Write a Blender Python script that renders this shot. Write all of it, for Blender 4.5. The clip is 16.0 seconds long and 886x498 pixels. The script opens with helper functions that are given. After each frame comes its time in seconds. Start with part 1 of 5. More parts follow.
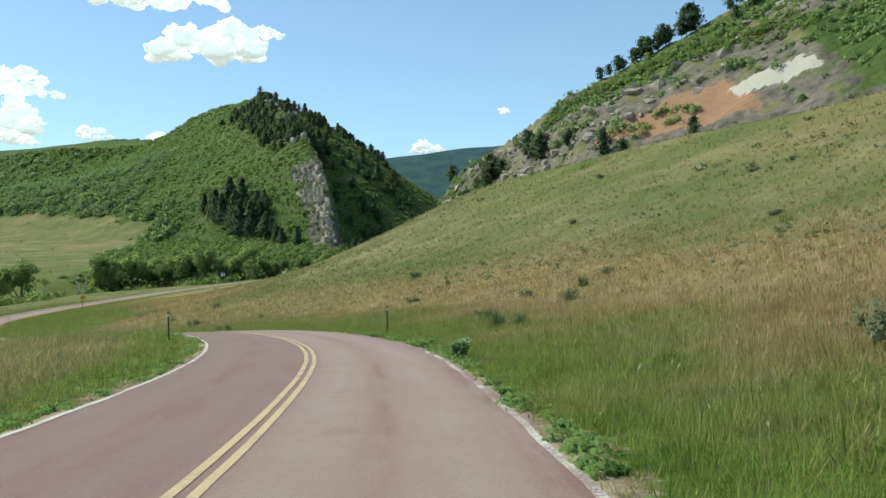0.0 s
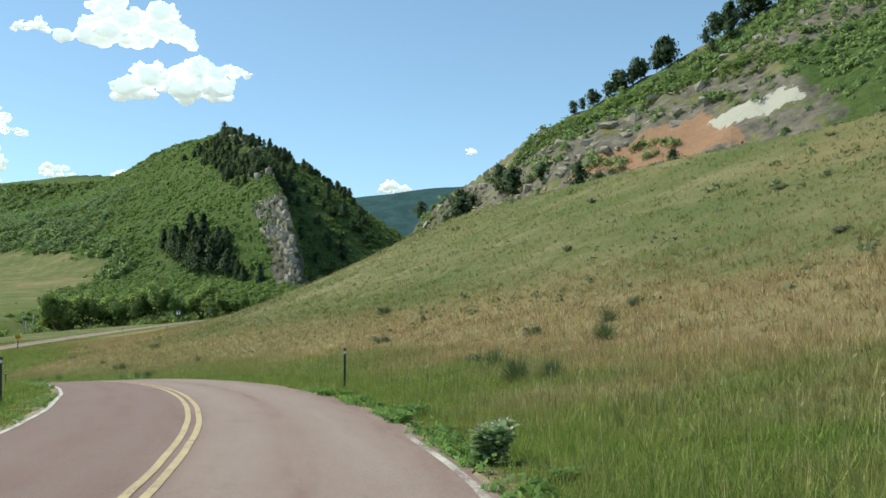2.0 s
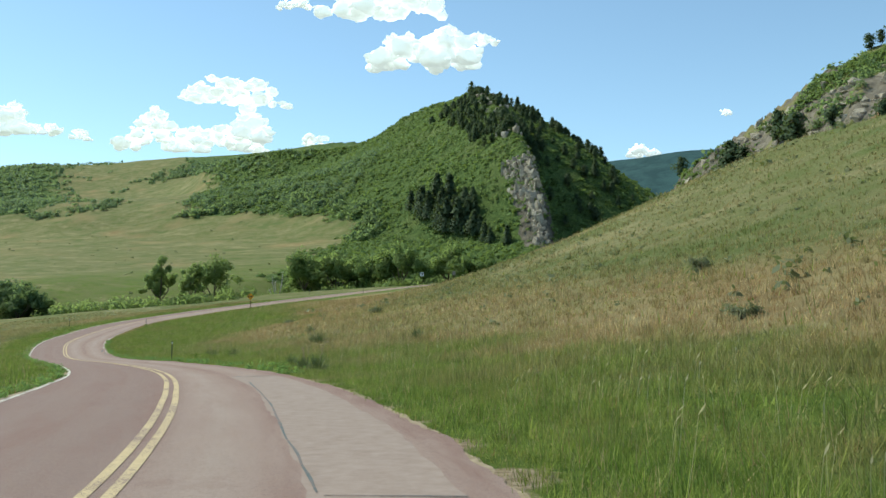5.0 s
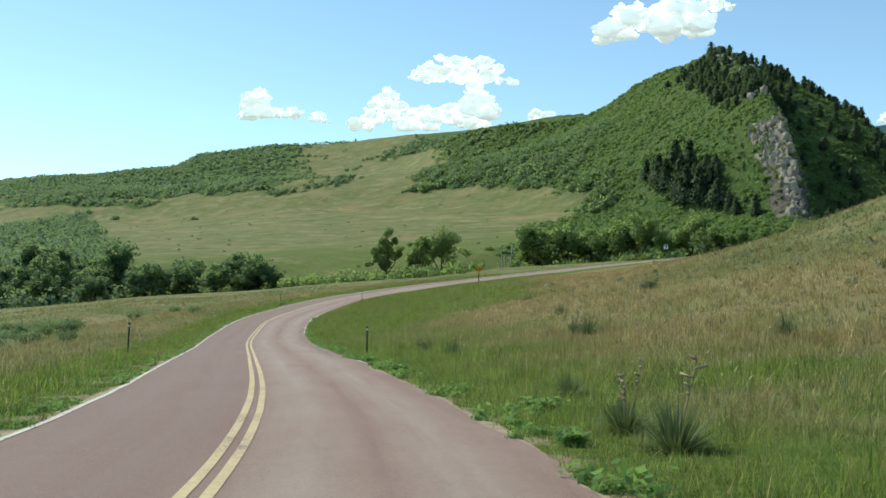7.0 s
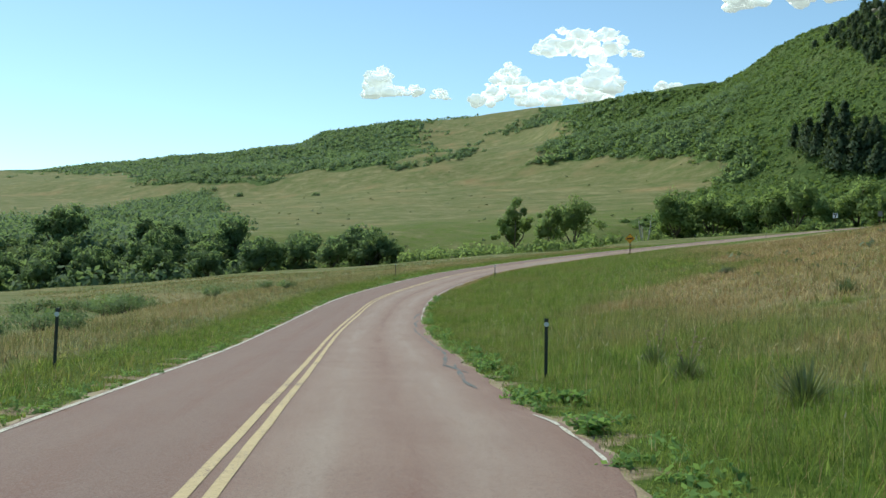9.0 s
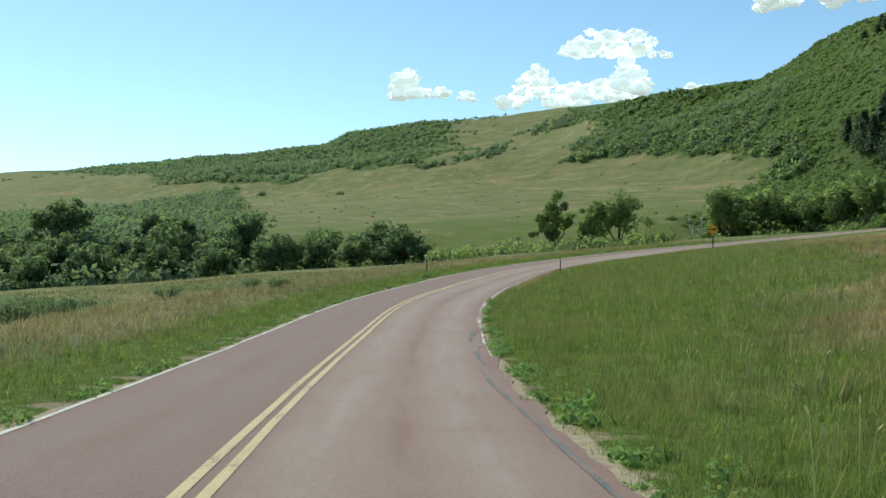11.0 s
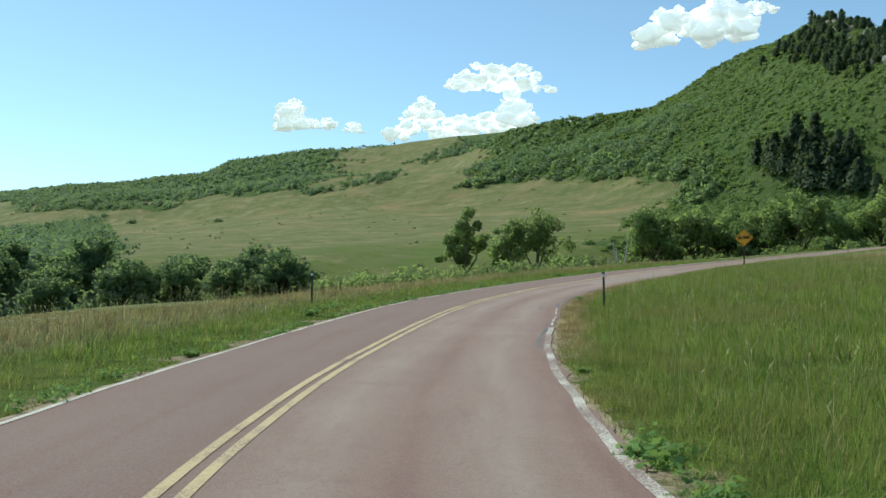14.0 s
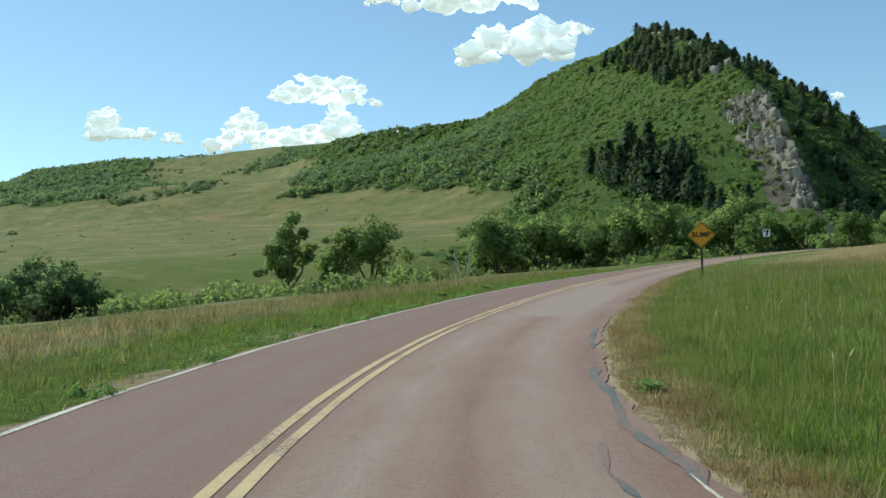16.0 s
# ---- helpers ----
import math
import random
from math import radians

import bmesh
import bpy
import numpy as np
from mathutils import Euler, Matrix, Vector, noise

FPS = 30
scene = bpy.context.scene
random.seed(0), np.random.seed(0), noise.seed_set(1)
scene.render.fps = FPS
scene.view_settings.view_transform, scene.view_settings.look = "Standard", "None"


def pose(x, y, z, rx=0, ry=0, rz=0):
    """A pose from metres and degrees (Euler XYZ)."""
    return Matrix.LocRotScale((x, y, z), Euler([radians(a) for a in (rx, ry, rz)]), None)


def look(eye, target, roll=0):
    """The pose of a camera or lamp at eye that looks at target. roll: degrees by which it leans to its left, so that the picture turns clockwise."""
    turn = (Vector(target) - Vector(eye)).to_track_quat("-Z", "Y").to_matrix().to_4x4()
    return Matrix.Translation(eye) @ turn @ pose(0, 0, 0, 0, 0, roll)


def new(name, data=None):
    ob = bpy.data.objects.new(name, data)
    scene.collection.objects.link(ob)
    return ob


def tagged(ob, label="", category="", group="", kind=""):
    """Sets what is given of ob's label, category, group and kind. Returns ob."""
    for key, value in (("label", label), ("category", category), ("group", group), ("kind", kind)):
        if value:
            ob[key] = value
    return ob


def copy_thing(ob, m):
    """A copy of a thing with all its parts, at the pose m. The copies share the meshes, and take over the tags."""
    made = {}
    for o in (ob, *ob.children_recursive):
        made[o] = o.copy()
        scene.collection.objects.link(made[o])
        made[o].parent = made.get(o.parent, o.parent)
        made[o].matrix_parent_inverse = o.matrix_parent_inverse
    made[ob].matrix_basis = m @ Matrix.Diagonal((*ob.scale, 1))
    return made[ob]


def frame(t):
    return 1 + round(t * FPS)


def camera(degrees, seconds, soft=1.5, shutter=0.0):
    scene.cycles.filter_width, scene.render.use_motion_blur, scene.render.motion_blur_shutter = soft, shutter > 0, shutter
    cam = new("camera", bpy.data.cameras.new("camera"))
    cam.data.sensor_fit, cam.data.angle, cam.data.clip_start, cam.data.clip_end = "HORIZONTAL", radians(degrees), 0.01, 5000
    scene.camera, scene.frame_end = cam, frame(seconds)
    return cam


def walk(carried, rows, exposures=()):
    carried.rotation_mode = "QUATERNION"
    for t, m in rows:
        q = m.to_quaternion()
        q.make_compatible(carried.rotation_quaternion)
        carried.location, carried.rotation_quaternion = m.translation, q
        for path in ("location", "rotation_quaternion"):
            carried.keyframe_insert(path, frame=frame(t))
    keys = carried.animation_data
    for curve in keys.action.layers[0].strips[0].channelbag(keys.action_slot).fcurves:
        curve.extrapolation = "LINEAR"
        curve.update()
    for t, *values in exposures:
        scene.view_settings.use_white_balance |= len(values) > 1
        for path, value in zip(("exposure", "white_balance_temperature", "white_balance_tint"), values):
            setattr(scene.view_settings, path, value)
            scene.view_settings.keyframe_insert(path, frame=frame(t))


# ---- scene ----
# PATH BEGIN
cam = camera(48.839, 16.0)
# seconds, eye x y z, then heading to the left of +y, pitch up and lean, in degrees
PATH = [
    (0, -0.000, 0.000, 1.450, 0.004, 4.449, -1.808),
    (0.5, -0.154, 3.029, 1.493, -1.095, 5.392, -1.876),
    (1, -0.265, 6.192, 1.551, -1.561, 4.466, -1.976),
    (1.5, -0.368, 9.476, 1.650, -1.650, 4.558, -1.906),
    (2, -0.535, 13.040, 1.743, -2.023, 6.761, -1.767),
    (2.5, -0.781, 16.801, 1.881, -0.948, 6.093, -1.794),
    (3, -1.149, 20.880, 2.024, 0.463, 5.773, -1.694),
    (3.5, -1.626, 25.222, 2.165, 3.019, 5.849, -1.260),
    (4, -2.295, 29.556, 2.297, 5.297, 5.385, -1.091),
    (4.5, -3.231, 33.847, 2.423, 8.764, 5.218, -0.586),
    (7, -12.606, 56.618, 2.924, 25.715, 3.545, 0.814),
    (7.5, -15.176, 60.933, 2.898, 28.644, 2.838, 1.053),
    (8, -17.906, 65.157, 2.875, 30.894, 1.628, 1.336),
    (8.5, -20.718, 69.397, 2.848, 31.783, 2.301, 1.019),
    (9, -23.675, 73.663, 2.802, 32.842, 2.099, 0.946),
    (9.5, -26.678, 77.889, 2.751, 33.728, 1.917, 1.047),
    (10, -29.740, 82.055, 2.676, 34.232, 2.014, 1.270),
    (12.5, -46.359, 104.022, 2.465, 33.945, 2.659, 0.833),
    (13, -49.658, 108.666, 2.627, 31.661, 3.238, 0.598),
    (13.5, -52.846, 113.516, 2.803, 29.665, 2.895, 0.401),
    (14, -55.952, 118.517, 3.038, 27.755, 4.254, 0.588),
    (14.5, -58.895, 123.709, 3.309, 25.805, 4.494, 0.479),
    (15, -61.532, 128.974, 3.633, 23.795, 4.308, 0.140),
    (15.5, -63.964, 134.164, 4.004, 20.982, 4.105, -0.300),
    (16, -66.061, 139.266, 4.395, 17.523, 5.049, -0.640),
]


def eye_pose(x, y, z, yaw, pitch, lean):
    a, b = radians(yaw), radians(pitch)
    way = Vector((-math.sin(a) * math.cos(b), math.cos(a) * math.cos(b), math.sin(b)))
    eye = Vector((x, y, z))
    return look(eye, eye + way, lean)


walk(cam, [(row[0], eye_pose(*row[1:])) for row in PATH], [(0, 0.60, 6950, -7), (4.5, 0.56, 6950, -8), (7, 0.52, 6750, -9), (7.5, 0.46, 6750, -9), (8, 0.32, 6750, -9), (9, 0.38, 6750, -10), (10, 0.40, 6700, -10), (12.5, 0.38, 6700, -10), (14.5, 0.38, 6700, -10), (16, 0.34, 6750, -11)])
# PATH END

# ---- daylight ----
SUN_AZ, SUN_EL = 78.0, 50.0  # degrees to the left of +y, and above the horizon
world = bpy.data.worlds.new("sky")
scene.world = world
world.use_nodes = True
wn = world.node_tree
sky = wn.nodes.new("ShaderNodeTexSky")
sky.sky_type = "NISHITA"
sky.sun_disc = False
sky.sun_elevation = radians(SUN_EL)
sky.sun_rotation = radians(-SUN_AZ)
sky.altitude = 1900
sky.air_density, sky.dust_density, sky.ozone_density = 1.0, 0.35, 1.6
wn.links.new(sky.outputs[0], wn.nodes["Background"].inputs[0])
wn.nodes["Background"].inputs[1].default_value = 0.145
sun = new("sun", bpy.data.lights.new("sun", "SUN"))
sun.data.energy, sun.data.angle, sun.data.color = 2.9, radians(0.55), (1.0, 0.95, 0.87)
sa, se = radians(SUN_AZ), radians(SUN_EL)
sun.matrix_world = look((0, 0, 300), (300 * math.sin(sa) * math.cos(se), -300 * math.cos(sa) * math.cos(se), 300 - 300 * math.sin(se)))


# ---- materials ----
class Nodes:
    """A short way to write a node material."""

    def __init__(self, name, rough=0.9, spec=0.3):
        self.mat = bpy.data.materials.new(name)
        self.mat.use_nodes = True
        self.t = self.mat.node_tree
        self.b = self.t.nodes["Principled BSDF"]
        self.b.inputs["Roughness"].default_value = rough
        self.b.inputs["Specular IOR Level"].default_value = spec
        self.pos = self.t.nodes.new("ShaderNodeNewGeometry")

    def node(self, kind, **sets):
        n = self.t.nodes.new("ShaderNode" + kind)
        for key, value in sets.items():
            n.inputs[key.replace("_", " ")].default_value = value
        return n

    def link(self, a, b):
        self.t.links.new(a, b)

    def noise(self, scale, detail=4.0, rough=0.6, stretch=None):
        n = self.node("TexNoise", Scale=scale, Detail=detail, Roughness=rough)
        src = self.pos.outputs["Position"]
        if stretch:
            m = self.node("Mapping")
            m.inputs["Scale"].default_value = stretch
            self.link(src, m.inputs["Vector"])
            src = m.outputs[0]
        self.link(src, n.inputs["Vector"])
        return n.outputs["Fac"]

    def ramp(self, fac, lo, hi):
        n = self.node("MapRange", From_Min=lo, From_Max=hi)
        n.clamp = True
        self.link(fac, n.inputs["Value"])
        return n.outputs[0]

    def attr(self, name):
        n = self.node("Attribute")
        n.attribute_name = name
        return n.outputs["Fac"]

    def math(self, op, a, b):
        n = self.node("Math")
        n.operation = op
        for v, s in ((a, 0), (b, 1)):
            if isinstance(v, (int, float)):
                n.inputs[s].default_value = v
            else:
                self.link(v, n.inputs[s])
        return n.outputs[0]

    def mix(self, fac, a, b):
        n = self.t.nodes.new("ShaderNodeMix")
        n.data_type = "RGBA"
        for v, s in ((fac, 0), (a, 6), (b, 7)):
            if isinstance(v, tuple):
                n.inputs[s].default_value = (*v, 1)
            elif isinstance(v, (int, float)):
                n.inputs[s].default_value = v
            else:
                self.link(v, n.inputs[s])
        return n.outputs[2]

    def rand(self, island=False):
        if island:
            return self.pos.outputs["Random Per Island"]
        return self.node("ObjectInfo").outputs["Random"]

    def colour(self, c):
        if isinstance(c, tuple):
            self.b.inputs["Base Color"].default_value = (*c, 1)
        else:
            self.link(c, self.b.inputs["Base Color"])
        return self

    def bump(self, fac, depth, strength=1.0):
        n = self.node("Bump", Strength=strength, Distance=depth)
        self.link(fac, n.inputs["Height"])
        self.link(n.outputs[0], self.b.inputs["Normal"])
        return self


# colours that several plants and soils share
LUSH, LUSH_B = (0.070, 0.112, 0.018), (0.150, 0.192, 0.037)
OLIVE, TAN, RUST = (0.14, 0.152, 0.050), (0.33, 0.26, 0.13), (0.23, 0.14, 0.065)


def ground_material():
    n = Nodes("grassland", 0.95, 0.1)
    fine, mid, big = n.noise(3.0, 6, 0.75), n.noise(0.25, 5), n.noise(0.035, 4)
    lush = n.mix(n.ramp(fine, 0.35, 0.65), LUSH, LUSH_B)
    dry = n.mix(n.ramp(mid, 0.4, 0.62), TAN, RUST)
    dry = n.mix(n.ramp(fine, 0.3, 0.75), dry, (0.25, 0.21, 0.10))
    olive = n.mix(n.ramp(mid, 0.35, 0.65), OLIVE, (0.225, 0.208, 0.10))
    olive = n.mix(n.ramp(fine, 0.45, 0.7), olive, (0.13, 0.138, 0.055))
    broad = n.noise(0.075, 5, 0.65, (1.0, 1.6, 1.0))
    olive = n.mix(n.math("MULTIPLY", n.ramp(broad, 0.52, 0.64), 0.7), olive, (0.105, 0.14, 0.042))
    olive = n.mix(n.math("MULTIPLY", n.ramp(broad, 0.46, 0.36), 0.6), olive, (0.30, 0.255, 0.135))
    base = n.mix(n.ramp(n.math("ADD", n.attr("dry"), n.math("MULTIPLY", n.math("SUBTRACT", big, 0.5), 1.6)), 0.35, 0.75), olive, dry)
    base = n.mix(n.ramp(n.math("ADD", n.attr("lush"), n.math("MULTIPLY", n.math("SUBTRACT", mid, 0.5), 1.2)), 0.35, 0.7), base, lush)
    scrub = n.mix(n.ramp(n.noise(0.5, 7, 0.8), 0.36, 0.62), (0.052, 0.090, 0.026), (0.135, 0.188, 0.056))
    scrub = n.mix(n.math("MULTIPLY", n.ramp(n.noise(0.03, 4), 0.5, 0.66), 0.45), scrub, (0.15, 0.17, 0.062))
    base = n.mix(n.ramp(n.math("ADD", n.attr("scrub"), n.math("MULTIPLY", n.math("SUBTRACT", mid, 0.5), 0.9)), 0.4, 0.6), base, scrub)
    rock = n.mix(n.ramp(n.noise(0.3, 8, 0.7), 0.35, 0.65), (0.10, 0.088, 0.072), (0.26, 0.225, 0.18))
    base = n.mix(n.ramp(n.math("ADD", n.attr("rock"), n.math("MULTIPLY", n.math("SUBTRACT", n.noise(0.09, 6, 0.7), 0.5), 1.6)), 0.45, 0.55), base, rock)
    earth = n.mix(n.ramp(n.noise(0.5, 7, 0.75), 0.3, 0.7), (0.40, 0.245, 0.155), (0.31, 0.17, 0.105))
    base = n.mix(n.ramp(n.math("ADD", n.attr("earth"), n.math("MULTIPLY", n.math("SUBTRACT", n.noise(0.3, 8, 0.8), 0.5), 1.6)), 0.42, 0.58), base, earth)
    chalk = n.mix(n.ramp(fine, 0.3, 0.7), (0.62, 0.58, 0.50), (0.42, 0.38, 0.31))
    base = n.mix(n.ramp(n.math("ADD", n.attr("chalk"), n.math("MULTIPLY", n.math("SUBTRACT", n.noise(0.4, 8, 0.85), 0.5), 2.4)), 0.45, 0.55), base, chalk)
    grit = n.mix(n.ramp(n.noise(9, 5, 0.7), 0.4, 0.6), (0.42, 0.33, 0.22), (0.26, 0.19, 0.12))
    base = n.mix(n.ramp(n.math("ADD", n.attr("grit"), n.math("MULTIPLY", n.math("SUBTRACT", n.noise(1.5, 5), 0.5), 1.2)), 0.4, 0.6), base, grit)
    # the far mountain's blue tint is haze put into its colour
    base = n.mix(n.attr("hazy_forest"), base, n.mix(n.ramp(n.noise(0.02, 6, 0.7), 0.4, 0.6), (0.03, 0.065, 0.07), (0.05, 0.10, 0.10)))
    n.colour(base).bump(n.math("MULTIPLY", n.noise(0.9, 8, 0.8), n.math("ADD", 1.0, n.math("MULTIPLY", n.attr("scrub"), 4.0))), 0.35, 0.8)
    return n.mat


def asphalt_material():
    n = Nodes("red_asphalt", 0.8, 0.35)
    lane = n.attr("lane")  # metres across the road
    way = n.node("CombineXYZ")
    n.link(n.math("MULTIPLY", lane, 2.2), way.inputs[0])
    n.link(n.math("MULTIPLY", n.attr("along"), 0.16), way.inputs[1])
    streak = n.node("TexNoise", Scale=1.0, Detail=6.0, Roughness=0.65)
    n.link(way.outputs[0], streak.inputs["Vector"])
    streak = streak.outputs["Fac"]
    c = n.mix(n.ramp(n.noise(0.5, 6, 0.7), 0.3, 0.7), (0.255, 0.142, 0.112), (0.32, 0.20, 0.16))
    track = n.math("MULTIPLY", n.ramp(n.attr("worn"), 0.0, 1.0), n.ramp(streak, 0.2, 0.6))
    c = n.mix(n.math("MULTIPLY", track, 0.68), c, (0.42, 0.325, 0.275))
    # paler first stretch: glare on the road put into the asphalt colour
    c = n.mix(n.math("MULTIPLY", n.ramp(n.attr("along"), 150, 120), 0.4), c, (0.385, 0.285, 0.245))
    c = n.mix(n.math("MULTIPLY", n.ramp(lane, 0.35, -0.35), 0.55), c, (0.185, 0.104, 0.090))
    between = n.math("MULTIPLY", n.ramp(n.attr("worn"), 0.35, 0.05), n.ramp(streak, 0.42, 0.62))
    c = n.mix(n.math("MULTIPLY", between, 0.8), c, (0.215, 0.102, 0.080))
    c = n.mix(n.math("MULTIPLY", n.ramp(n.noise(14, 6, 0.85), 0.50, 0.72), 0.5), c, (0.15, 0.085, 0.072))
    c = n.mix(n.math("MULTIPLY", n.ramp(n.noise(0.6, 6, 0.7), 0.58, 0.75), 0.5), c, (0.20, 0.095, 0.078))
    c = n.mix(n.math("MULTIPLY", n.ramp(n.noise(45, 4, 0.85), 0.45, 0.72), 0.65), c, (0.37, 0.30, 0.258))
    c = n.mix(n.math("MULTIPLY", n.ramp(n.noise(80, 2, 0.8), 0.5, 0.3), 0.5), c, (0.06, 0.04, 0.04))
    n.colour(c).bump(n.noise(70, 4, 0.8), 0.012, 0.7)
    return n.mat


def plain(name, a, b=None, scale=4.0, rough=0.8, spec=0.3, bump=0.0, metal=0.0):
    n = Nodes(name, rough, spec)
    n.b.inputs["Metallic"].default_value = metal
    f = n.noise(scale, 6, 0.7)
    n.colour(n.mix(n.ramp(f, 0.3, 0.7), a, b or tuple(0.75 * v for v in a)))
    if bump:
        n.bump(f, bump)
    return n.mat


def leaf_material(name, a, b, c, translucent=0.4):
    """Leaves: colour by leaf clump and by place, with light that comes through."""
    n = Nodes(name, 0.7, 0.2)
    col = n.mix(n.rand(True), a, b)
    col = n.mix(n.ramp(n.noise(0.35, 4), 0.4, 0.7), col, c)
    n.colour(col)
    tr = n.node("BsdfTranslucent")
    n.link(n.mix(0.4, col, (0.30, 0.38, 0.08)), tr.inputs["Color"])
    m = n.node("MixShader")
    m.inputs[0].default_value = translucent
    n.link(n.b.outputs[0], m.inputs[1])
    n.link(tr.outputs[0], m.inputs[2])
    n.link(m.outputs[0], n.t.nodes["Material Output"].inputs["Surface"])
    return n.mat


MAT_GROUND = ground_material()
MAT_ASPHALT = asphalt_material()
def worn_paint(name, a, b, bare):
    """Road paint worn through to the asphalt in places."""
    n = Nodes(name, 0.75, 0.3)
    c = n.mix(n.ramp(n.noise(12, 5, 0.7), 0.3, 0.7), a, b)
    c = n.mix(n.ramp(n.math("ADD", n.noise(38, 4, 0.8), n.math("MULTIPLY", n.noise(0.9, 3), 0.6)), bare, bare + 0.10), c, (0.25, 0.17, 0.15))
    n.colour(c).bump(n.noise(70, 4, 0.8), 0.008, 0.6)
    return n.mat


MAT_YELLOW = worn_paint("yellow_road_paint", (0.64, 0.495, 0.285), (0.50, 0.37, 0.215), 0.84)
MAT_WHITE = worn_paint("white_road_paint", (0.72, 0.68, 0.60), (0.52, 0.47, 0.40), 0.83)
MAT_CLOUD = plain("cloud", (0.90, 0.90, 0.90), (0.87, 0.87, 0.88), 0.002, 1.0, 0.0)
glow = MAT_CLOUD.node_tree.nodes["Principled BSDF"]
glow.inputs["Emission Color"].default_value = (0.80, 0.88, 1.0, 1)
glow.inputs["Emission Strength"].default_value = 0.42  # emission added in place of sunlight scattered through the whole far cloud


# ---- the lie of the land ----
def smooth(a, b, v):
    t = np.clip((np.asarray(v, float) - a) / (b - a), 0, 1)
    return t * t * (3 - 2 * t)


def spline(xs, ys, at):
    """A natural cubic curve through the marks."""
    x, y = np.asarray(xs, float), np.asarray(ys, float)
    h, n = np.diff(x), len(x)
    a, b = np.eye(n), np.zeros(n)
    for i in range(1, n - 1):
        a[i, i - 1:i + 2] = h[i - 1], 2 * (h[i - 1] + h[i]), h[i]
        b[i] = 6 * ((y[i + 1] - y[i]) / h[i] - (y[i] - y[i - 1]) / h[i - 1])
    m = np.linalg.solve(a, b)
    k = np.clip(np.searchsorted(x, at) - 1, 0, n - 2)
    p, q = (x[k + 1] - at) / h[k], (at - x[k]) / h[k]
    return p * y[k] + q * y[k + 1] + ((p ** 3 - p) * m[k] + (q ** 3 - q) * m[k + 1]) * h[k] ** 2 / 6


def softened(xs, ys, step=1.0, width=7):
    """A line through the given marks with its corners rounded, as a table."""
    s = np.arange(xs[0], xs[-1] + step, step)
    v = spline(xs, ys, s)
    k = np.exp(-(np.arange(-3 * width, 3 * width + 1) / width) ** 2 / 2)
    p = np.r_[2 * v[0] - v[3 * width:0:-1], v, 2 * v[-1] - v[-2:-3 * width - 2:-1]]
    return s, np.convolve(p, k / k.sum(), "valid")


# the road's centre line and height, by y
ROAD_Y = [-80, -30, 0, 8, 17, 25.5, 33, 41, 48.5, 55.5, 63, 71, 78.5, 86, 94, 104, 112, 120, 128, 136, 144, 152, 164, 180, 205, 240, 262, 282, 320, 420, 700]
ROAD_X = [-0.6, -1.55, -1.9, -2.1, -2.65, -3.5, -4.9, -7.2, -10.15, -13.62, -17.74, -23.15, -28.8, -34.5, -40.6, -48, -53.4, -58.63, -62.98, -66.25, -69.05, -70.9, -72.15, -72.9, -72.9, -71.5, -67.5, -60.5, -46, -24, 0]
RISE_Y = [-80, 0, 13, 34, 57, 66, 82, 104, 114, 124, 134, 139, 160, 184, 256, 282, 310, 420, 700]
RISE_Z = [-0.6, 0, 0.29, 0.97, 1.47, 1.43, 1.23, 1.01, 1.35, 1.86, 2.55, 2.95, 4.75, 6.75, 12.8, 15.4, 18, 25, 45]
ROAD_S, ROAD_CX = softened(ROAD_Y, ROAD_X, 0.5, 5)
ROAD_CZ = np.interp(ROAD_S, *softened(RISE_Y, RISE_Z, 0.5, 5))
ROAD_TX, ROAD_TY = np.gradient(ROAD_CX, ROAD_S), np.ones_like(ROAD_S)
ROAD_L = np.hypot(ROAD_TX, ROAD_TY)
ROAD_NX, ROAD_NY = ROAD_TY / ROAD_L, -ROAD_TX / ROAD_L  # to the right of the way
LEFT_EDGE, RIGHT_EDGE = -3.07, 3.4


def narrow(y):
    """How much narrower the left lane grows along the way."""
    return np.interp(y, [40, 62, 80, 94, 110, 124, 142, 165, 210], [1.02, 0.845, 0.835, 0.815, 0.855, 0.82, 0.805, 0.82, 0.88])


def inset(y):
    """How far the right edge of the paving has crumbled away."""
    return np.interp(y, [0, 56, 62, 78, 80, 81.8, 83, 86, 92, 106, 110, 117, 128, 134, 142, 145, 150, 156, 170], [0.14, 0.14, 0.28, 0.34, 0.02, 0.0, 0.26, 0.10, 0.06, 0.08, 0.12, 0.0, -0.04, 0.15, 0.17, 0.38, 0.46, 0.5, 0.25])


def by_road(x, y):
    """Signed distance from the road's centre (right is positive), the road's y and height there."""
    x, y = np.atleast_1d(np.asarray(x, float)), np.atleast_1d(np.asarray(y, float))
    d, ry, rz = np.empty(x.shape), np.empty(x.shape), np.empty(x.shape)
    step = 4
    for a in range(0, len(x), 20000):
        s = slice(a, a + 20000)
        far = (x[s, None] - ROAD_CX[None, ::step]) ** 2 + (y[s, None] - ROAD_S[None, ::step]) ** 2
        k = far.argmin(1) * step
        for _ in range(3):
            along = ((x[s] - ROAD_CX[k]) * ROAD_TX[k] + (y[s] - ROAD_S[k]) * ROAD_TY[k]) / ROAD_L[k] ** 2
            k = np.clip(k + np.rint(along / 0.5).astype(int), 0, len(ROAD_S) - 1)
        side = (x[s] - ROAD_CX[k]) * ROAD_NX[k] + (y[s] - ROAD_S[k]) * ROAD_NY[k]
        length = np.hypot(x[s] - ROAD_CX[k], y[s] - ROAD_S[k])
        d[s] = np.where(length > 1.5 * np.abs(side) + 2, np.sign(side) * length, side)
        ry[s], rz[s] = ROAD_S[k], ROAD_CZ[k]
    return d, ry, rz


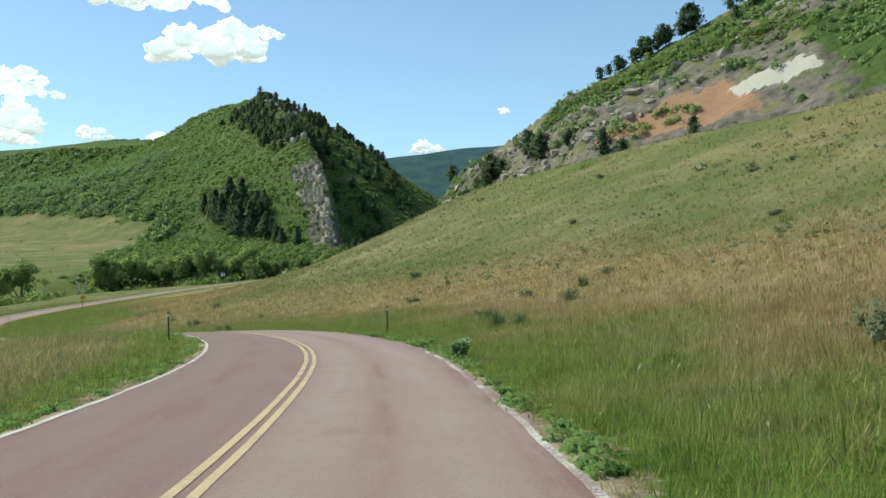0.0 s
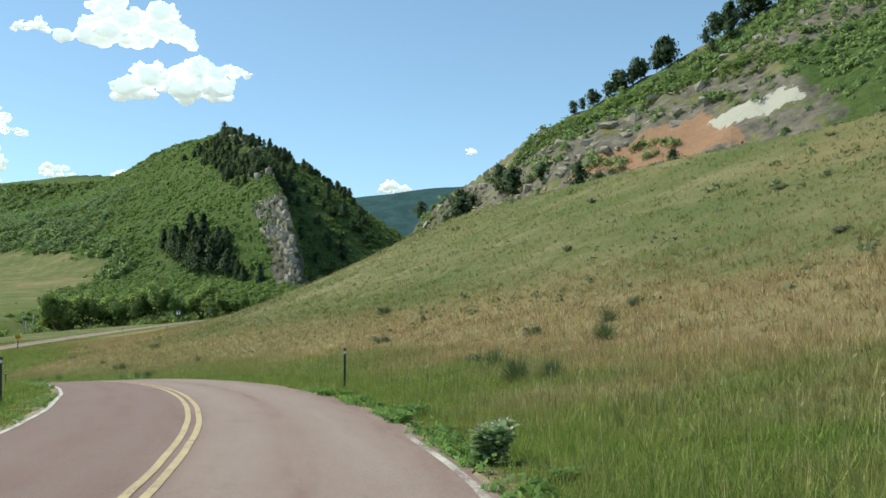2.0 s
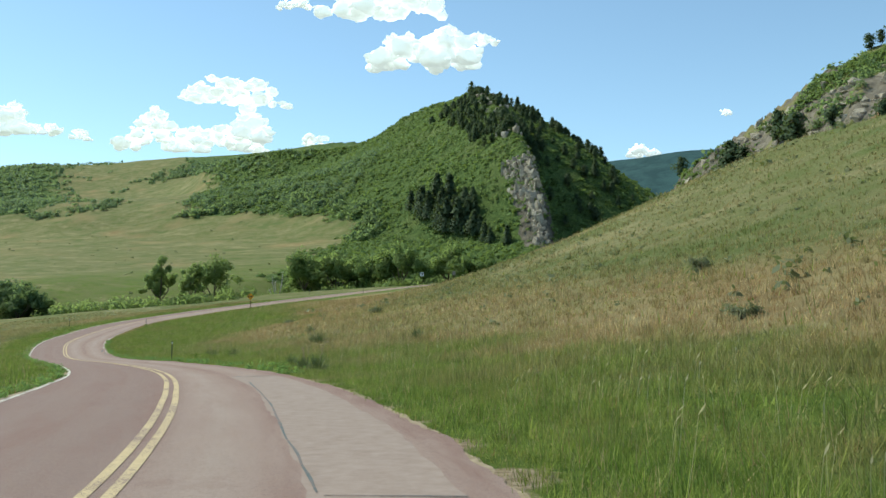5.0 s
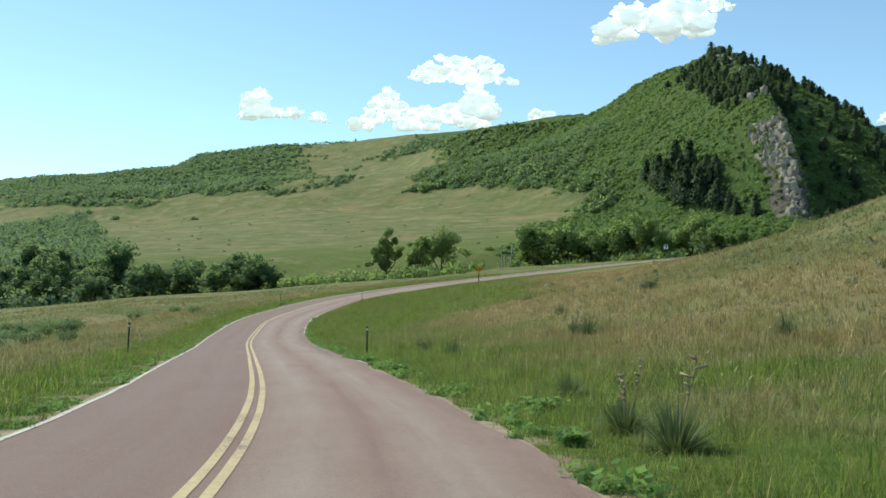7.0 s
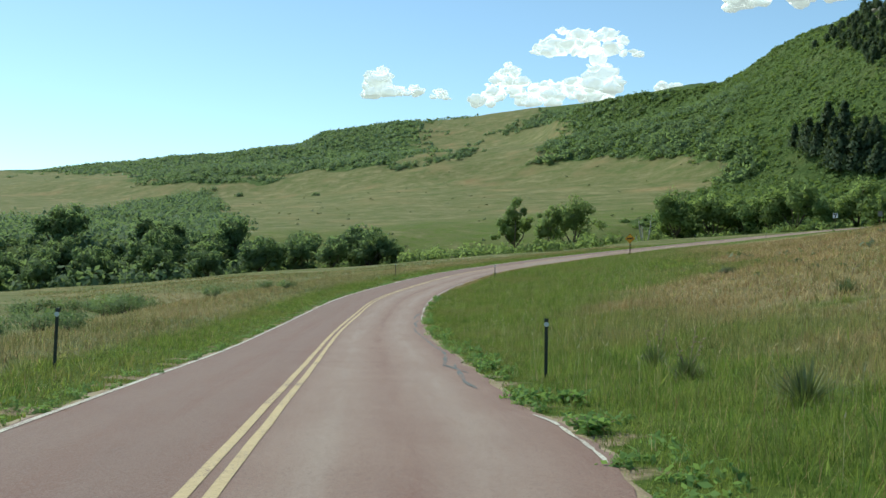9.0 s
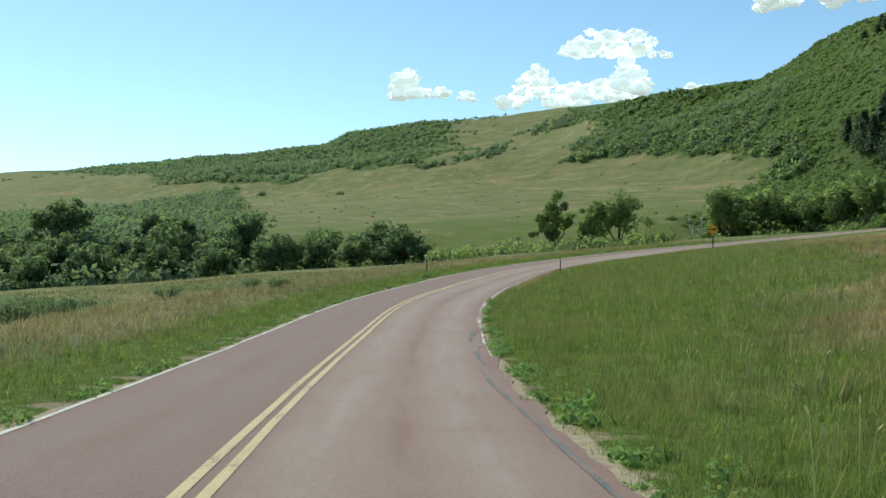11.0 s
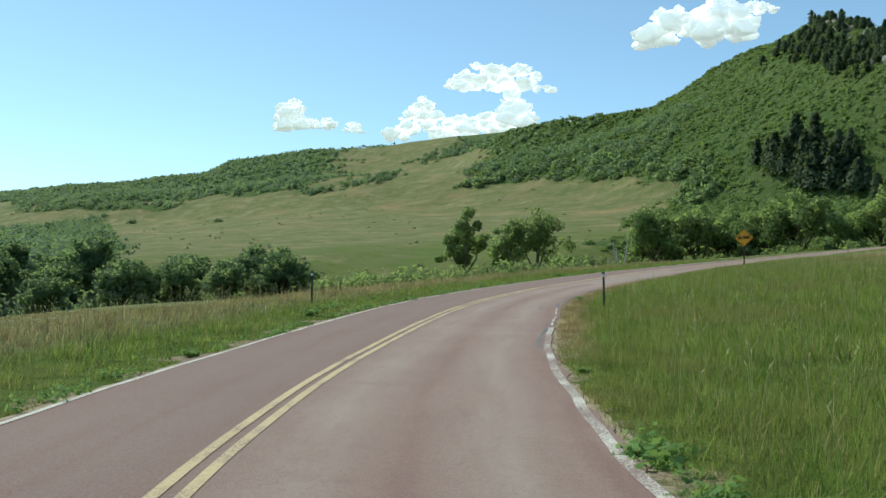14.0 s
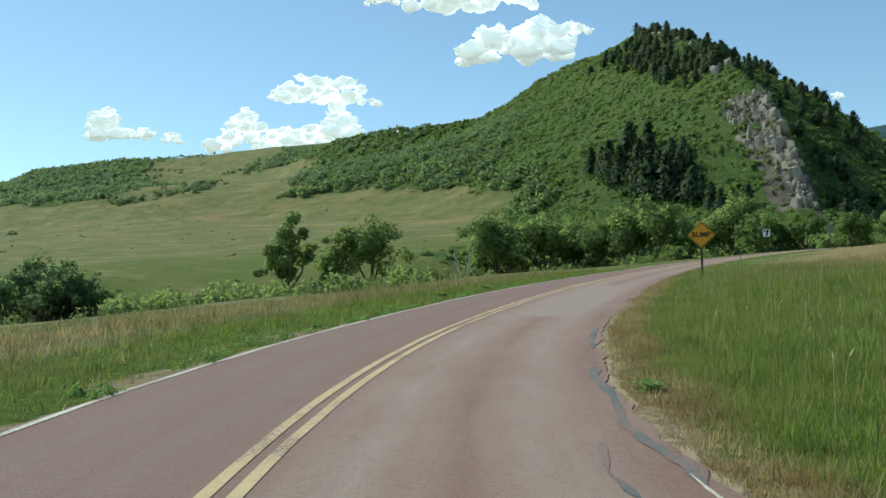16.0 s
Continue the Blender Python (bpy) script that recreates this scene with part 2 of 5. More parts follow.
def valley(x, y):
    """The long slope on the far side of the creek, with a wooded table hill at its head."""
    u, v = np.clip(x, -1700, 400) / 100, np.clip(y, -200, 1600) / 100
    z = -13.6 - 5.94 * u + 2.92 * v + 0.455 * u * u + 1.62 * u * v + 2.1 * v * v
    z = z - 24 * np.exp(-((x + 560) ** 2 + (y - 960) ** 2) / 230 ** 2) - 10 * np.exp(-((x + 520) ** 2 + (y - 700) ** 2) / 140 ** 2)
    top = 193 + 39 * smooth(-38, 28, x + 24 + 0.854 * (y - 74))
    h = np.clip(0.5 + 0.5 * (z - top) / 24, 0, 1)
    return z + (top - z) * h - 24 * h * (1 - h)


def noise_at(x, y, k, seed=0.0):
    """Soft waves of no plain rhythm, from -1 to 1."""
    a, b = x * k + seed, y * k - 0.7 * seed
    return (np.sin(a * 1.7 + 1.3 * np.sin(b * 1.1 + 2)) * np.sin(b * 1.9 + 1.1 * np.sin(a * 0.9)) + 0.5 * np.sin(a * 3.9 + b * 2.3 + 1) * np.sin(b * 4.3 - a * 1.7)) / 1.5


# crest of the hogback: by y, its x and height
HOG_Y = [380, 430, 455, 470, 498, 545, 595, 650, 709, 745, 782, 808, 862, 980, 1300]
HOG_X = [-40, -48, -55, -60.5, -70.5, -86, -104, -124, -152, -187, -228, -264, -345, -480, -800]
HOG_Z = [50, 58, 70, 81, 100, 122, 144, 157, 168, 169, 158, 159, 168, 171, 184]
HOG = softened(HOG_Y, HOG_X, 2.0, 4), softened(HOG_Y, HOG_Z, 2.0, 6)


def hogback(x, y):
    cy = np.clip(y, 380, 1300)
    side = (x - np.interp(cy, *HOG[0])) * 0.93
    crest = np.interp(np.clip(y, 470, 1300), *HOG[1])
    blunt = np.sqrt(side ** 2 + 16) - 2
    left, right = np.where(side < 0, blunt, 2) - 2, np.where(side > 0, blunt, 2) - 2
    cliff = 38 * smooth(560, 470, y) + 2
    ledge = (1.6 * noise_at(x, y, 0.045, 2.0) + 0.8 * noise_at(x, y, 0.13, 5.0)) * (1 - 0.7 * smooth(600, 720, y))
    return crest - 62 * (1 - np.exp(-left / 62)) - cliff * smooth(0, 9, right) - 0.56 * right - 0.24 * np.maximum(right - 30, 0) - 1.15 * np.maximum(470 - y, 0) + ledge


# crest of the rocky hill above the grass slope: by x, its y and height
ROCK_X = [-60, -25, -8, 6, 25, 45, 87, 140, 220, 400, 900]
ROCK_Y = [425, 425, 424, 418, 378, 342, 328, 322, 310, 300, 300]
ROCK_Z = [-30, 5, 44, 65, 72, 81, 98.5, 127, 168, 240, 300]


def rocky(x, y):
    cy, cz = np.interp(x, ROCK_X, ROCK_Y), np.interp(x, ROCK_X, ROCK_Z)
    front, back = np.maximum(cy - y, 0), np.maximum(y - cy, 0)
    ledge = 2.2 * noise_at(x, y, 0.06, 3.0) + 1.2 * noise_at(x, y, 0.17, 1.0)
    return cz - 0.50 * front - 0.6 * back + ledge * smooth(0, 20, front)


def smax(a, b, k):
    h = np.clip(0.5 + 0.5 * (a - b) / k, 0, 1)
    return b + (a - b) * h + k * h * (1 - h)


CREEK_X, CREEK_Y = [-700, -300, -245, -210, -178, -134, -108, -60, 0], [90, 130, 150, 215, 268, 292, 338, 355, 420]


def height(x, y, near=None):
    """Height of the ground."""
    x, y = np.atleast_1d(np.asarray(x, float)), np.atleast_1d(np.asarray(y, float))
    d, ry, rz = near or by_road(x, y)
    # left of the road: a field that dips a little, then the creek and the valley's far slope
    left = np.maximum(-d - 3.5, 0)
    field = 3.0 + 0.05 * (x + 119) + 0.085 * (y - 162) - 2.2 * np.exp(-((left - 18) / 15) ** 2)
    field = field - 1.5 * smooth(25, 60, left)
    field = rz + (field - rz) * smooth(0, 26, left)
    shift = 250 * smooth(700, 900, y)
    behind = smooth(-10, 40, x - np.interp(y, *HOG[0]) - shift) * smooth(385, 430, y)
    far = valley(x, y)
    far = far + (28 + 0.03 * (y - 400) - far) * behind
    creek = (y - np.interp(x, CREEK_X, CREEK_Y)) * 0.62
    z_left = field + (far - field) * smooth(-22, 45, creek)
    z_left = z_left - 3.0 * np.exp(-((creek - 4) / 14) ** 2) * smooth(4, 40, left)
    # right of the road: a bank that steepens into the grass slope
    right = np.maximum(d - 5, 0)
    s = smooth(95, 150, ry)
    rise = (0.10 - 0.07 * s) * right + (0.0048 - 0.0021 * s) * right ** 2
    rise = 34 * np.tanh(rise / 34) - 0.25 * (1 - s) * np.maximum(right - 62, 0)
    z_right = rz + (1 - 0.3 * smooth(240, 300, ry)) * rise
    z = np.where(d < 0, z_left, z_right)
    z = smax(z, hogback(x, y), 6)
    z = smax(z, np.where(x > -70, rocky(x, y), -50), 4)
    # low swells away from the road
    away = smooth(8, 60, np.abs(d))
    z = z + away * 0.4 * np.sin(x * 0.11 + 1.3) * np.sin(y * 0.09) + 1.2 * smooth(150, 300, np.abs(d)) * np.sin(x * 0.031 + y * 0.023)
    # under the paving the ground keeps low
    return z - 0.10 * smooth(3.05, 2.3, np.where(d < 0, -d / narrow(ry), d + inset(ry)))


def uneven(at, core, first, growth, end):
    """Steps that grow outwards from a fine core."""
    out, step = [at], first
    while abs(out[-1] - at) < end:
        out.append(out[-1] + step * np.sign(core))
        step *= growth
    return out[1:]


def sheet_axis(lo, hi, step, growth, end_lo, end_hi):
    mid = list(np.arange(lo, hi + step / 2, step))
    return np.array(uneven(lo, -1, step, growth, end_lo)[::-1] + mid + uneven(hi, 1, step, growth, end_hi))


def grid_mesh(name, xs, ys, zs):
    """A sheet over a grid; zs by rows of y."""
    nx, ny = len(xs), len(ys)
    gx, gy = np.meshgrid(xs, ys)
    me = bpy.data.meshes.new(name)
    me.vertices.add(nx * ny)
    me.vertices.foreach_set("co", np.c_[gx.ravel(), gy.ravel(), zs.ravel()].astype(np.float32).ravel())
    i = (np.arange(ny - 1)[:, None] * nx + np.arange(nx - 1)[None]).ravel()
    quads = np.c_[i, i + 1, i + nx + 1, i + nx]
    me.loops.add(quads.size)
    me.loops.foreach_set("vertex_index", quads.ravel().astype(np.int32))
    me.polygons.add(len(quads))
    me.polygons.foreach_set("loop_start", (np.arange(len(quads)) * 4).astype(np.int32))
    me.update(calc_edges=True)
    me.polygons.foreach_set("use_smooth", np.ones(len(quads), bool))
    return me


def stamp(me, name, values):
    a = me.attributes.new(name, "FLOAT", "POINT")
    a.data.foreach_set("value", np.asarray(values, np.float32).ravel())


def cover(x, y, near=None):
    """How lush and how dry the grass is, from 0 to 1."""
    d, ry, rz = near or by_road(x, y)
    a, right = np.abs(d), d > 0
    wave = 3.8 * noise_at(x, y, 0.11, 2.0) + 2.6 * noise_at(x, y, 0.37, 6.0)
    width = 7.3 + 1.5 * smooth(58, 80, ry) + 12.5 * smooth(106, 128, ry) - 14 * smooth(152, 188, ry)
    lush = np.where(right, smooth(6, -4, d - width - wave), smooth(6.5, 4.5, a) + 0.52 * smooth(210, 60, y - np.interp(x, CREEK_X, CREEK_Y)) * smooth(-10, 15, y - np.interp(x, CREEK_X, CREEK_Y)) * smooth(40, 70, a))
    straw = smooth(128, 138, ry) * smooth(200, 175, ry) * smooth(4.35, 3.95, d + inset(ry) + 0.12 * np.sin(1.3 * ry)) * (d > 0)
    lush = np.clip(lush + np.where(right, (0.15 + 0.30 * smooth(50, 70, ry)) * noise_at(x, y, 0.23, 4.0) * smooth(4.5, 8, d) * smooth(22, 12, d - width), 0), 0, 1)
    lush = lush * (1 - 0.9 * straw)
    dry = np.where(right, smooth(-3, 6, d - width - wave) * (0.95 - 0.30 * smooth(62, 75, ry) * smooth(120, 100, ry) - 0.65 * smooth(12, 26, d - width)), (0.34 + 0.24 * noise_at(x, y, 0.05, 9.0)) * smooth(5, 8, a) - 0.2 * smooth(25, 60, a) + 0.17 * smooth(40, 170, y - np.interp(x, CREEK_X, CREEK_Y)))
    return lush, np.maximum(dry, straw)


# the lower left border of the hogback's scrub, by y
SCRUB_Y = [320, 400, 450, 493, 507, 543, 552, 566, 580, 640, 735, 800, 861, 944, 1000, 1190, 1300]
SCRUB_X = [-125, -138, -148, -150, -163, -207, -222, -272, -282, -310, -345, -370, -398, -450, -490, -600, -660]


def scrub_at(x, y, z):
    """Where oak scrub covers the ground, from 0 to 1."""
    w = 9 * noise_at(x, y, 0.05, 4.0)
    s = smooth(-6, 8, x - np.interp(y, SCRUB_Y, SCRUB_X) + w) * smooth(325, 345, y) * smooth(40, 0, x - 0)
    hole = smooth(0.35, 0.7, noise_at(x, y, 0.022, 7.0)) * 0.8
    foot = np.interp(x, [-1500, -1000, -760, -690, -600, -500, -400, -372], [1010, 860, 720, 612, 584, 594, 578, 592])
    table = smooth(-6, 8, y - foot + w) * smooth(30, -50, x + 372 + 0.675 * (y - 590) + 14 * noise_at(x, y, 0.04, 3.0)) * (1 - 0.5 * hole)
    t = np.clip(((x + 240) * -292 + (y - 222) * 326) / (292.0 ** 2 + 326.0 ** 2), 0, 1)
    gap = np.hypot(x + 240 + 292 * t, y - 222 - 326 * t)
    woods = smooth(6, -6, gap - 52 + 44 * t + 0.7 * w)
    tail = smooth(9, 4, np.abs(y - 578 + 0.05 * (x + 540))) * smooth(-478, -486, x) * smooth(-640, -600, x)
    return np.maximum(np.maximum(s, table), np.maximum(woods, tail))


XS = sheet_axis(-110, 45, 1.0, 1.026, 2600, 2600)
YS = sheet_axis(-8, 190, 1.0, 1.019, 400, 3400)
GX, GY = np.meshgrid(XS, YS)
gx, gy = GX.ravel(), GY.ravel()
NEAR = by_road(gx, gy)
gz = height(gx, gy, NEAR)
# far mountain behind the gap, its woods coloured with the haze in them
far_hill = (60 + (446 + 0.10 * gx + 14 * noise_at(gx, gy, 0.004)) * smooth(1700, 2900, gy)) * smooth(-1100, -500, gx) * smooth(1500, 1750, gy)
hazy_forest = (far_hill > gz) & (gy > 1600)
gz = np.maximum(gz, far_hill)
me = grid_mesh("ground", XS, YS, gz)
lush, dry = cover(gx, gy, NEAR)
hog = hogback(gx, gy)
rk = np.where(gx > -70, rocky(gx, gy), -60)
on_hog = smooth(-9, 1, hog - gz) * smooth(385, 410, gy)
on_rock = smooth(-5, -1.5, rk - gz) * smooth(190, 205, gy)
front = np.interp(gx, ROCK_X, ROCK_Y) - gy
side = (gx - np.interp(gy, *HOG[0])) * 0.93
scrub = scrub_at(gx, gy, gz)
scrub = np.maximum(scrub, on_rock * np.maximum(0.62 * smooth(26, 18, front) * smooth(2, 7, front) * smooth(45, 60, gx) + 0.30, 0.9 * smooth(98, 108, gx + 0.2 * (front - 60)) * smooth(40, 52, front)))
stamp(me, "hazy_forest", hazy_forest)
stamp(me, "lush", lush)
stamp(me, "dry", dry)
stamp(me, "scrub", scrub)
stamp(me, "rock", np.maximum(on_rock * (0.62 - 0.6 * smooth(28, 20, front) * smooth(1, 6, front) * smooth(40, 58, gx) - 0.5 * smooth(98, 110, gx) * smooth(45, 60, front)), on_hog * 0.9 * smooth(-11, -7, side) * smooth(14, 8, side) * smooth(478, 472, gy)))
low = 54 + 0.85 * (gx - 46)
stamp(me, "earth", on_rock * smooth(43, 48, gx) * smooth(86, 80, gx) * smooth(49, 53, front - 0.25 * np.maximum(gx - 70, 0)) * smooth(4, -1, front - low))
off = front - 68 - 0.6 * (gx - 86)
stamp(me, "chalk", on_rock * smooth(79, 83, gx) * smooth(101, 97, gx) * smooth(6.2, 3.6, np.abs(off - 1)))
dd = NEAR[0]
stamp(me, "grit", np.where(dd > 0, smooth(3.7, 3.3, dd + inset(NEAR[1])), smooth(3.6, 3.1, -dd / narrow(NEAR[1]))) * (np.abs(dd) > 2.0) * (NEAR[1] < 330))
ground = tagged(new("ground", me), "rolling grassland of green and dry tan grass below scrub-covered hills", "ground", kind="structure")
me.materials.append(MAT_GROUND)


# ---- road ----
def ribbon(name, offsets, lift, y0, y1, step, material, wobble=0.0, seed=0, lows=None, rough=1.0):
    """A band that follows the road, with the given offsets across it."""
    ys = np.arange(y0, y1 + step / 2, step)
    cx, cz = np.interp(ys, ROAD_S, ROAD_CX), np.interp(ys, ROAD_S, ROAD_CZ)
    nx, ny = np.interp(ys, ROAD_S, ROAD_NX), np.interp(ys, ROAD_S, ROAD_NY)
    rng = np.random.default_rng(seed)
    k = len(offsets)
    verts, lane = np.empty((len(ys), k, 3)), np.empty((len(ys), k))
    for j, o in enumerate(offsets):
        w = np.zeros(len(ys))
        if wobble and (j in (0, 1, k - 2, k - 1)):
            raw = rng.normal(size=len(ys) + 8)
            w = np.convolve(raw, np.hanning(11)[1:-1] / 5, "valid") * wobble * 1.6
            w = w + rough * rng.normal(size=len(ys)) * wobble * 0.4
            w = keep if j in (1, k - 1) else w
            keep = w
        low = 0 if lows is None else lows[j]
        if o < -1:
            w = w + o * (narrow(ys) - 1)
        if o > 1:
            w = w - inset(ys) * min(1.0, (o - 1) / 2)
        verts[:, j] = np.c_[cx + nx * (o + w), ys + ny * (o + w), cz + lift + low]
        lane[:, j] = o
    return verts, lane


def band_mesh(name, verts, lane, material):
    ny, k = verts.shape[:2]
    me = bpy.data.meshes.new(name)
    i = (np.arange(ny - 1)[:, None] * k + np.arange(k - 1)[None]).ravel()
    me.from_pydata(verts.reshape(-1, 3).tolist(), [], np.c_[i, i + 1, i + k + 1, i + k].tolist())
    stamp(me, "lane", lane)
    stamp(me, "along", np.repeat(np.arange(ny) * 0.4, k))
    stamp(me, "worn", np.maximum(np.exp(-((lane - 0.75) / 0.42) ** 2), 0) + np.exp(-((lane - 2.35) / 0.45) ** 2)
          + 0.35 * np.exp(-((lane + 0.8) / 0.4) ** 2) + 0.35 * np.exp(-((lane + 2.2) / 0.4) ** 2))
    me.materials.append(material)
    return me


offs = [LEFT_EDGE, LEFT_EDGE] + list(np.linspace(-2.9, 3.2, 16)) + [RIGHT_EDGE, RIGHT_EDGE]
lows = [-0.09, 0] + [0] * 16 + [0, -0.09]
v, lane = ribbon("road", offs, 0.02, -30, 380, 0.25, MAT_ASPHALT, 0.08, 3, lows, 0.7)
road = tagged(new("road", band_mesh("road", v, lane, MAT_ASPHALT)), "two-lane road of worn reddish asphalt with ragged edges", "road", kind="structure")


def line(name, label, off, half, y0, y1, material, lift=0.026, wobble=0.012):
    v, lane = ribbon(name, [off - half, off + half], lift, y0, y1, 0.25, material, wobble, int(off * 100 + y0 * 7) % 997, None, 0.15)
    return tagged(new(name, band_mesh(name, v, lane, material)), label, "road marking", kind="structure")


line("road_line_1", "solid yellow line, one of a worn double centre line", -0.10, 0.052, -30, 300, MAT_YELLOW, wobble=0.006)
line("road_line_2", "solid yellow line, one of a worn double centre line", 0.10, 0.052, -30, 300, MAT_YELLOW, wobble=0.006)
line("road_line_3", "worn white edge line beside the grass", -2.98, 0.05, -30, 300, MAT_WHITE)


def flakes(name, label, y0, y1, off, seed, half=0.045, gaps=0.3):
    """Ragged scraps that are left of a painted line."""
    rng = np.random.default_rng(seed)
    verts, faces, y = [], [], y0
    while y < y1:
        ln = rng.uniform(0.3, 1.3)
        v, lane = ribbon(name, [off - half, off + half], 0.028, y, y + ln, 0.06, MAT_WHITE)
        m, k = len(v), len(verts)
        nx, ny = np.interp(y, ROAD_S, ROAD_NX), np.interp(y, ROAD_S, ROAD_NY)
        ends = np.minimum(np.arange(m), np.arange(m)[::-1]) / max(1, m / 3)
        for j in (0, 1):
            cut = np.convolve(rng.uniform(-0.2, 0.9, m + 4), np.ones(5) / 5, "valid") * half + 0.012 * np.clip(1 - ends, 0, 1)
            cut = cut * (1 if j == 0 else -1)
            v[:, j, 0] += nx * cut
            v[:, j, 1] += ny * cut
        verts += v.reshape(-1, 3).tolist()
        faces += [(k + 2 * i, k + 2 * i + 1, k + 2 * i + 3, k + 2 * i + 2) for i in range(m - 1)]
        y += ln - 0.05 + rng.uniform(0.0, 0.5) * (rng.random() < gaps)
    me = bpy.data.meshes.new(name)
    me.from_pydata(verts, [], faces)
    me.materials.append(MAT_WHITE)
    return tagged(new(name, me), label, "road marking", kind="structure")


# what is left of the white line at the other edge
MAT_OLD_WHITE = worn_paint("old_white_road_paint", (0.74, 0.70, 0.62), (0.55, 0.50, 0.42), 0.72)
for k, (a, b, w) in enumerate([(5.5, 27, 0.048), (113.4, 117.9, 0.055), (118.3, 138.5, 0.062)]):
    line(f"road_line_{k + 4}", "wide worn white edge line at the crumbling paving", 3.30, w, a, b, MAT_OLD_WHITE, wobble=0.02)
for k, (a, b, w, g) in enumerate([(79.6, 82.2, 0.045, 0.3), (106.4, 108, 0.04, 0.6), (109, 111.8, 0.05, 0.2), (139, 142, 0.04, 0.6), (142.4, 144, 0.03, 0.9)]):
    flakes(f"road_line_{k + 7}", "broken remains of a white edge line", a, b, 3.31, 60 + k, w, g)
MAT_TAR = worn_paint("tar_sealant", (0.075, 0.105, 0.11), (0.13, 0.155, 0.155), 0.76)
MAT_PATCH = plain("patched_asphalt", (0.36, 0.275, 0.235), (0.27, 0.195, 0.162), 5, 0.85, 0.3, 0.01)


def seal(name, label, ys, offs, half, seed):
    """A wandering smear of tar along the given line."""
    rng = np.random.default_rng(seed)
    lift = 0.025 + 0.0004 * (seed % 13)
    t = np.arange(0, len(ys) - 1 + 1e-6, 0.05)
    y, d = np.interp(t, np.arange(len(ys)), ys), np.interp(t, np.arange(len(ys)), offs)
    ease = np.hanning(17)[1:-1] / 8
    y, d = (np.convolve(np.pad(u, 7, mode="edge"), ease, "valid") for u in (y, d))
    d = d + np.convolve(rng.normal(size=len(t) + 14), ease, "valid") * 0.035
    cx, cz = np.interp(y, ROAD_S, ROAD_CX), np.interp(y, ROAD_S, ROAD_CZ)
    nx, ny = np.interp(y, ROAD_S, ROAD_NX), np.interp(y, ROAD_S, ROAD_NY)
    mid = np.c_[cx + nx * d, y + ny * d]
    way = np.gradient(mid, axis=0)
    way /= np.linalg.norm(way, axis=1, keepdims=True) + 1e-9
    ends = np.clip(np.minimum(t, t[-1] - t) * 3, 0.15, 1)
    w = (0.72 * half * ends * (1 + 0.9 * np.convolve(rng.normal(size=len(t) + 14), ease, "valid")))[:, None]
    w = np.clip(w, 0.012, 2 * half)
    across = np.c_[way[:, 1], -way[:, 0]] * w
    v = np.stack([np.c_[mid - across, cz + lift], np.c_[mid + across, cz + lift]], 1)
    return tagged(new(name, band_mesh(name, v, np.repeat(d[:, None], 2, 1), MAT_TAR)), label, "road repair", kind="structure")


for k, (a, b, o0, o1) in enumerate([(44.8, 61.2, 1.62, 3.0), (160, 178, 0.8, 2.7)]):
    v, lane = ribbon("road_patch", list(np.linspace(o0, o1, 6)), 0.0225, a, b, 0.4, MAT_PATCH, 0.05, 50 + k)
    tagged(new(f"road_patch_{k + 1}", band_mesh("road_patch", v, lane, MAT_PATCH)), "long patch of paler grey asphalt let into the road", "road repair", kind="structure")
for k, (ys, offs, half) in enumerate([([59, 54, 50, 47, 45], [1.75, 1.6, 1.55, 1.6, 1.7], 0.022), ([45, 44.9, 44.8], [1.7, 2.3, 2.9], 0.02), ([61.1, 61.3, 61.5], [1.4, 2.1, 2.8], 0.09),
                                      ([90, 88, 86, 85], [3.08, 2.95, 2.82, 2.9], 0.05), ([104.5, 101, 99, 96, 93, 91.5, 90.5, 89], [2.85, 2.98, 3.08, 3.10, 3.18, 3.05, 2.95, 2.75], 0.055),
                                      ([89.5, 88.5, 87.6], [2.8, 2.95, 3.12], 0.05), ([113, 111.5, 110.5, 109.5], [3.08, 2.95, 2.87, 2.85], 0.06), ([108.6, 108, 107, 106, 104.8], [3.08, 3.02, 2.9, 2.95, 3.0], 0.065),
                                      ([139.6, 138, 136, 135, 133.6], [3.1, 3.05, 2.98, 2.97, 3.02], 0.06), ([151, 150, 148.5, 147, 146, 145.3, 144.6], [2.75, 2.73, 2.84, 2.74, 2.86, 2.97, 2.95], 0.075),
                                      ([146.2, 145.2, 144.4], [2.5, 2.42, 2.5], 0.05), ([157, 155, 153], [2.78, 2.72, 2.76], 0.06)]):
    seal(f"road_seal_{k + 1}", "smooth blue-grey tar seal over a crack", ys, offs, half, 500 + k)
MAT_GRIT = plain("edge_grit", (0.46, 0.37, 0.26), (0.25, 0.19, 0.12), 7, 0.95, 0.1, 0.03)
for k, (a, b) in enumerate([(LEFT_EDGE - 0.09, LEFT_EDGE + 0.4), (RIGHT_EDGE - 0.5, RIGHT_EDGE + 0.10)]):
    v, lane = ribbon("shoulder", [a - 0.16 * (k == 0), a, (a + b) / 2, b, b + 0.16 * (k == 1)], 0.004, -30, 300, 0.25, MAT_GRIT, 0.08, 40 + k, None, 0.8)
    v[:, 0, 2] -= 0.05
    v[:, -1, 2] -= 0.05
    tagged(new(f"road_shoulder_{k + 1}", band_mesh("shoulder", v, lane, MAT_GRIT)), "narrow crumbling shoulder of pale grit and dead straw", "road shoulder", kind="structure")


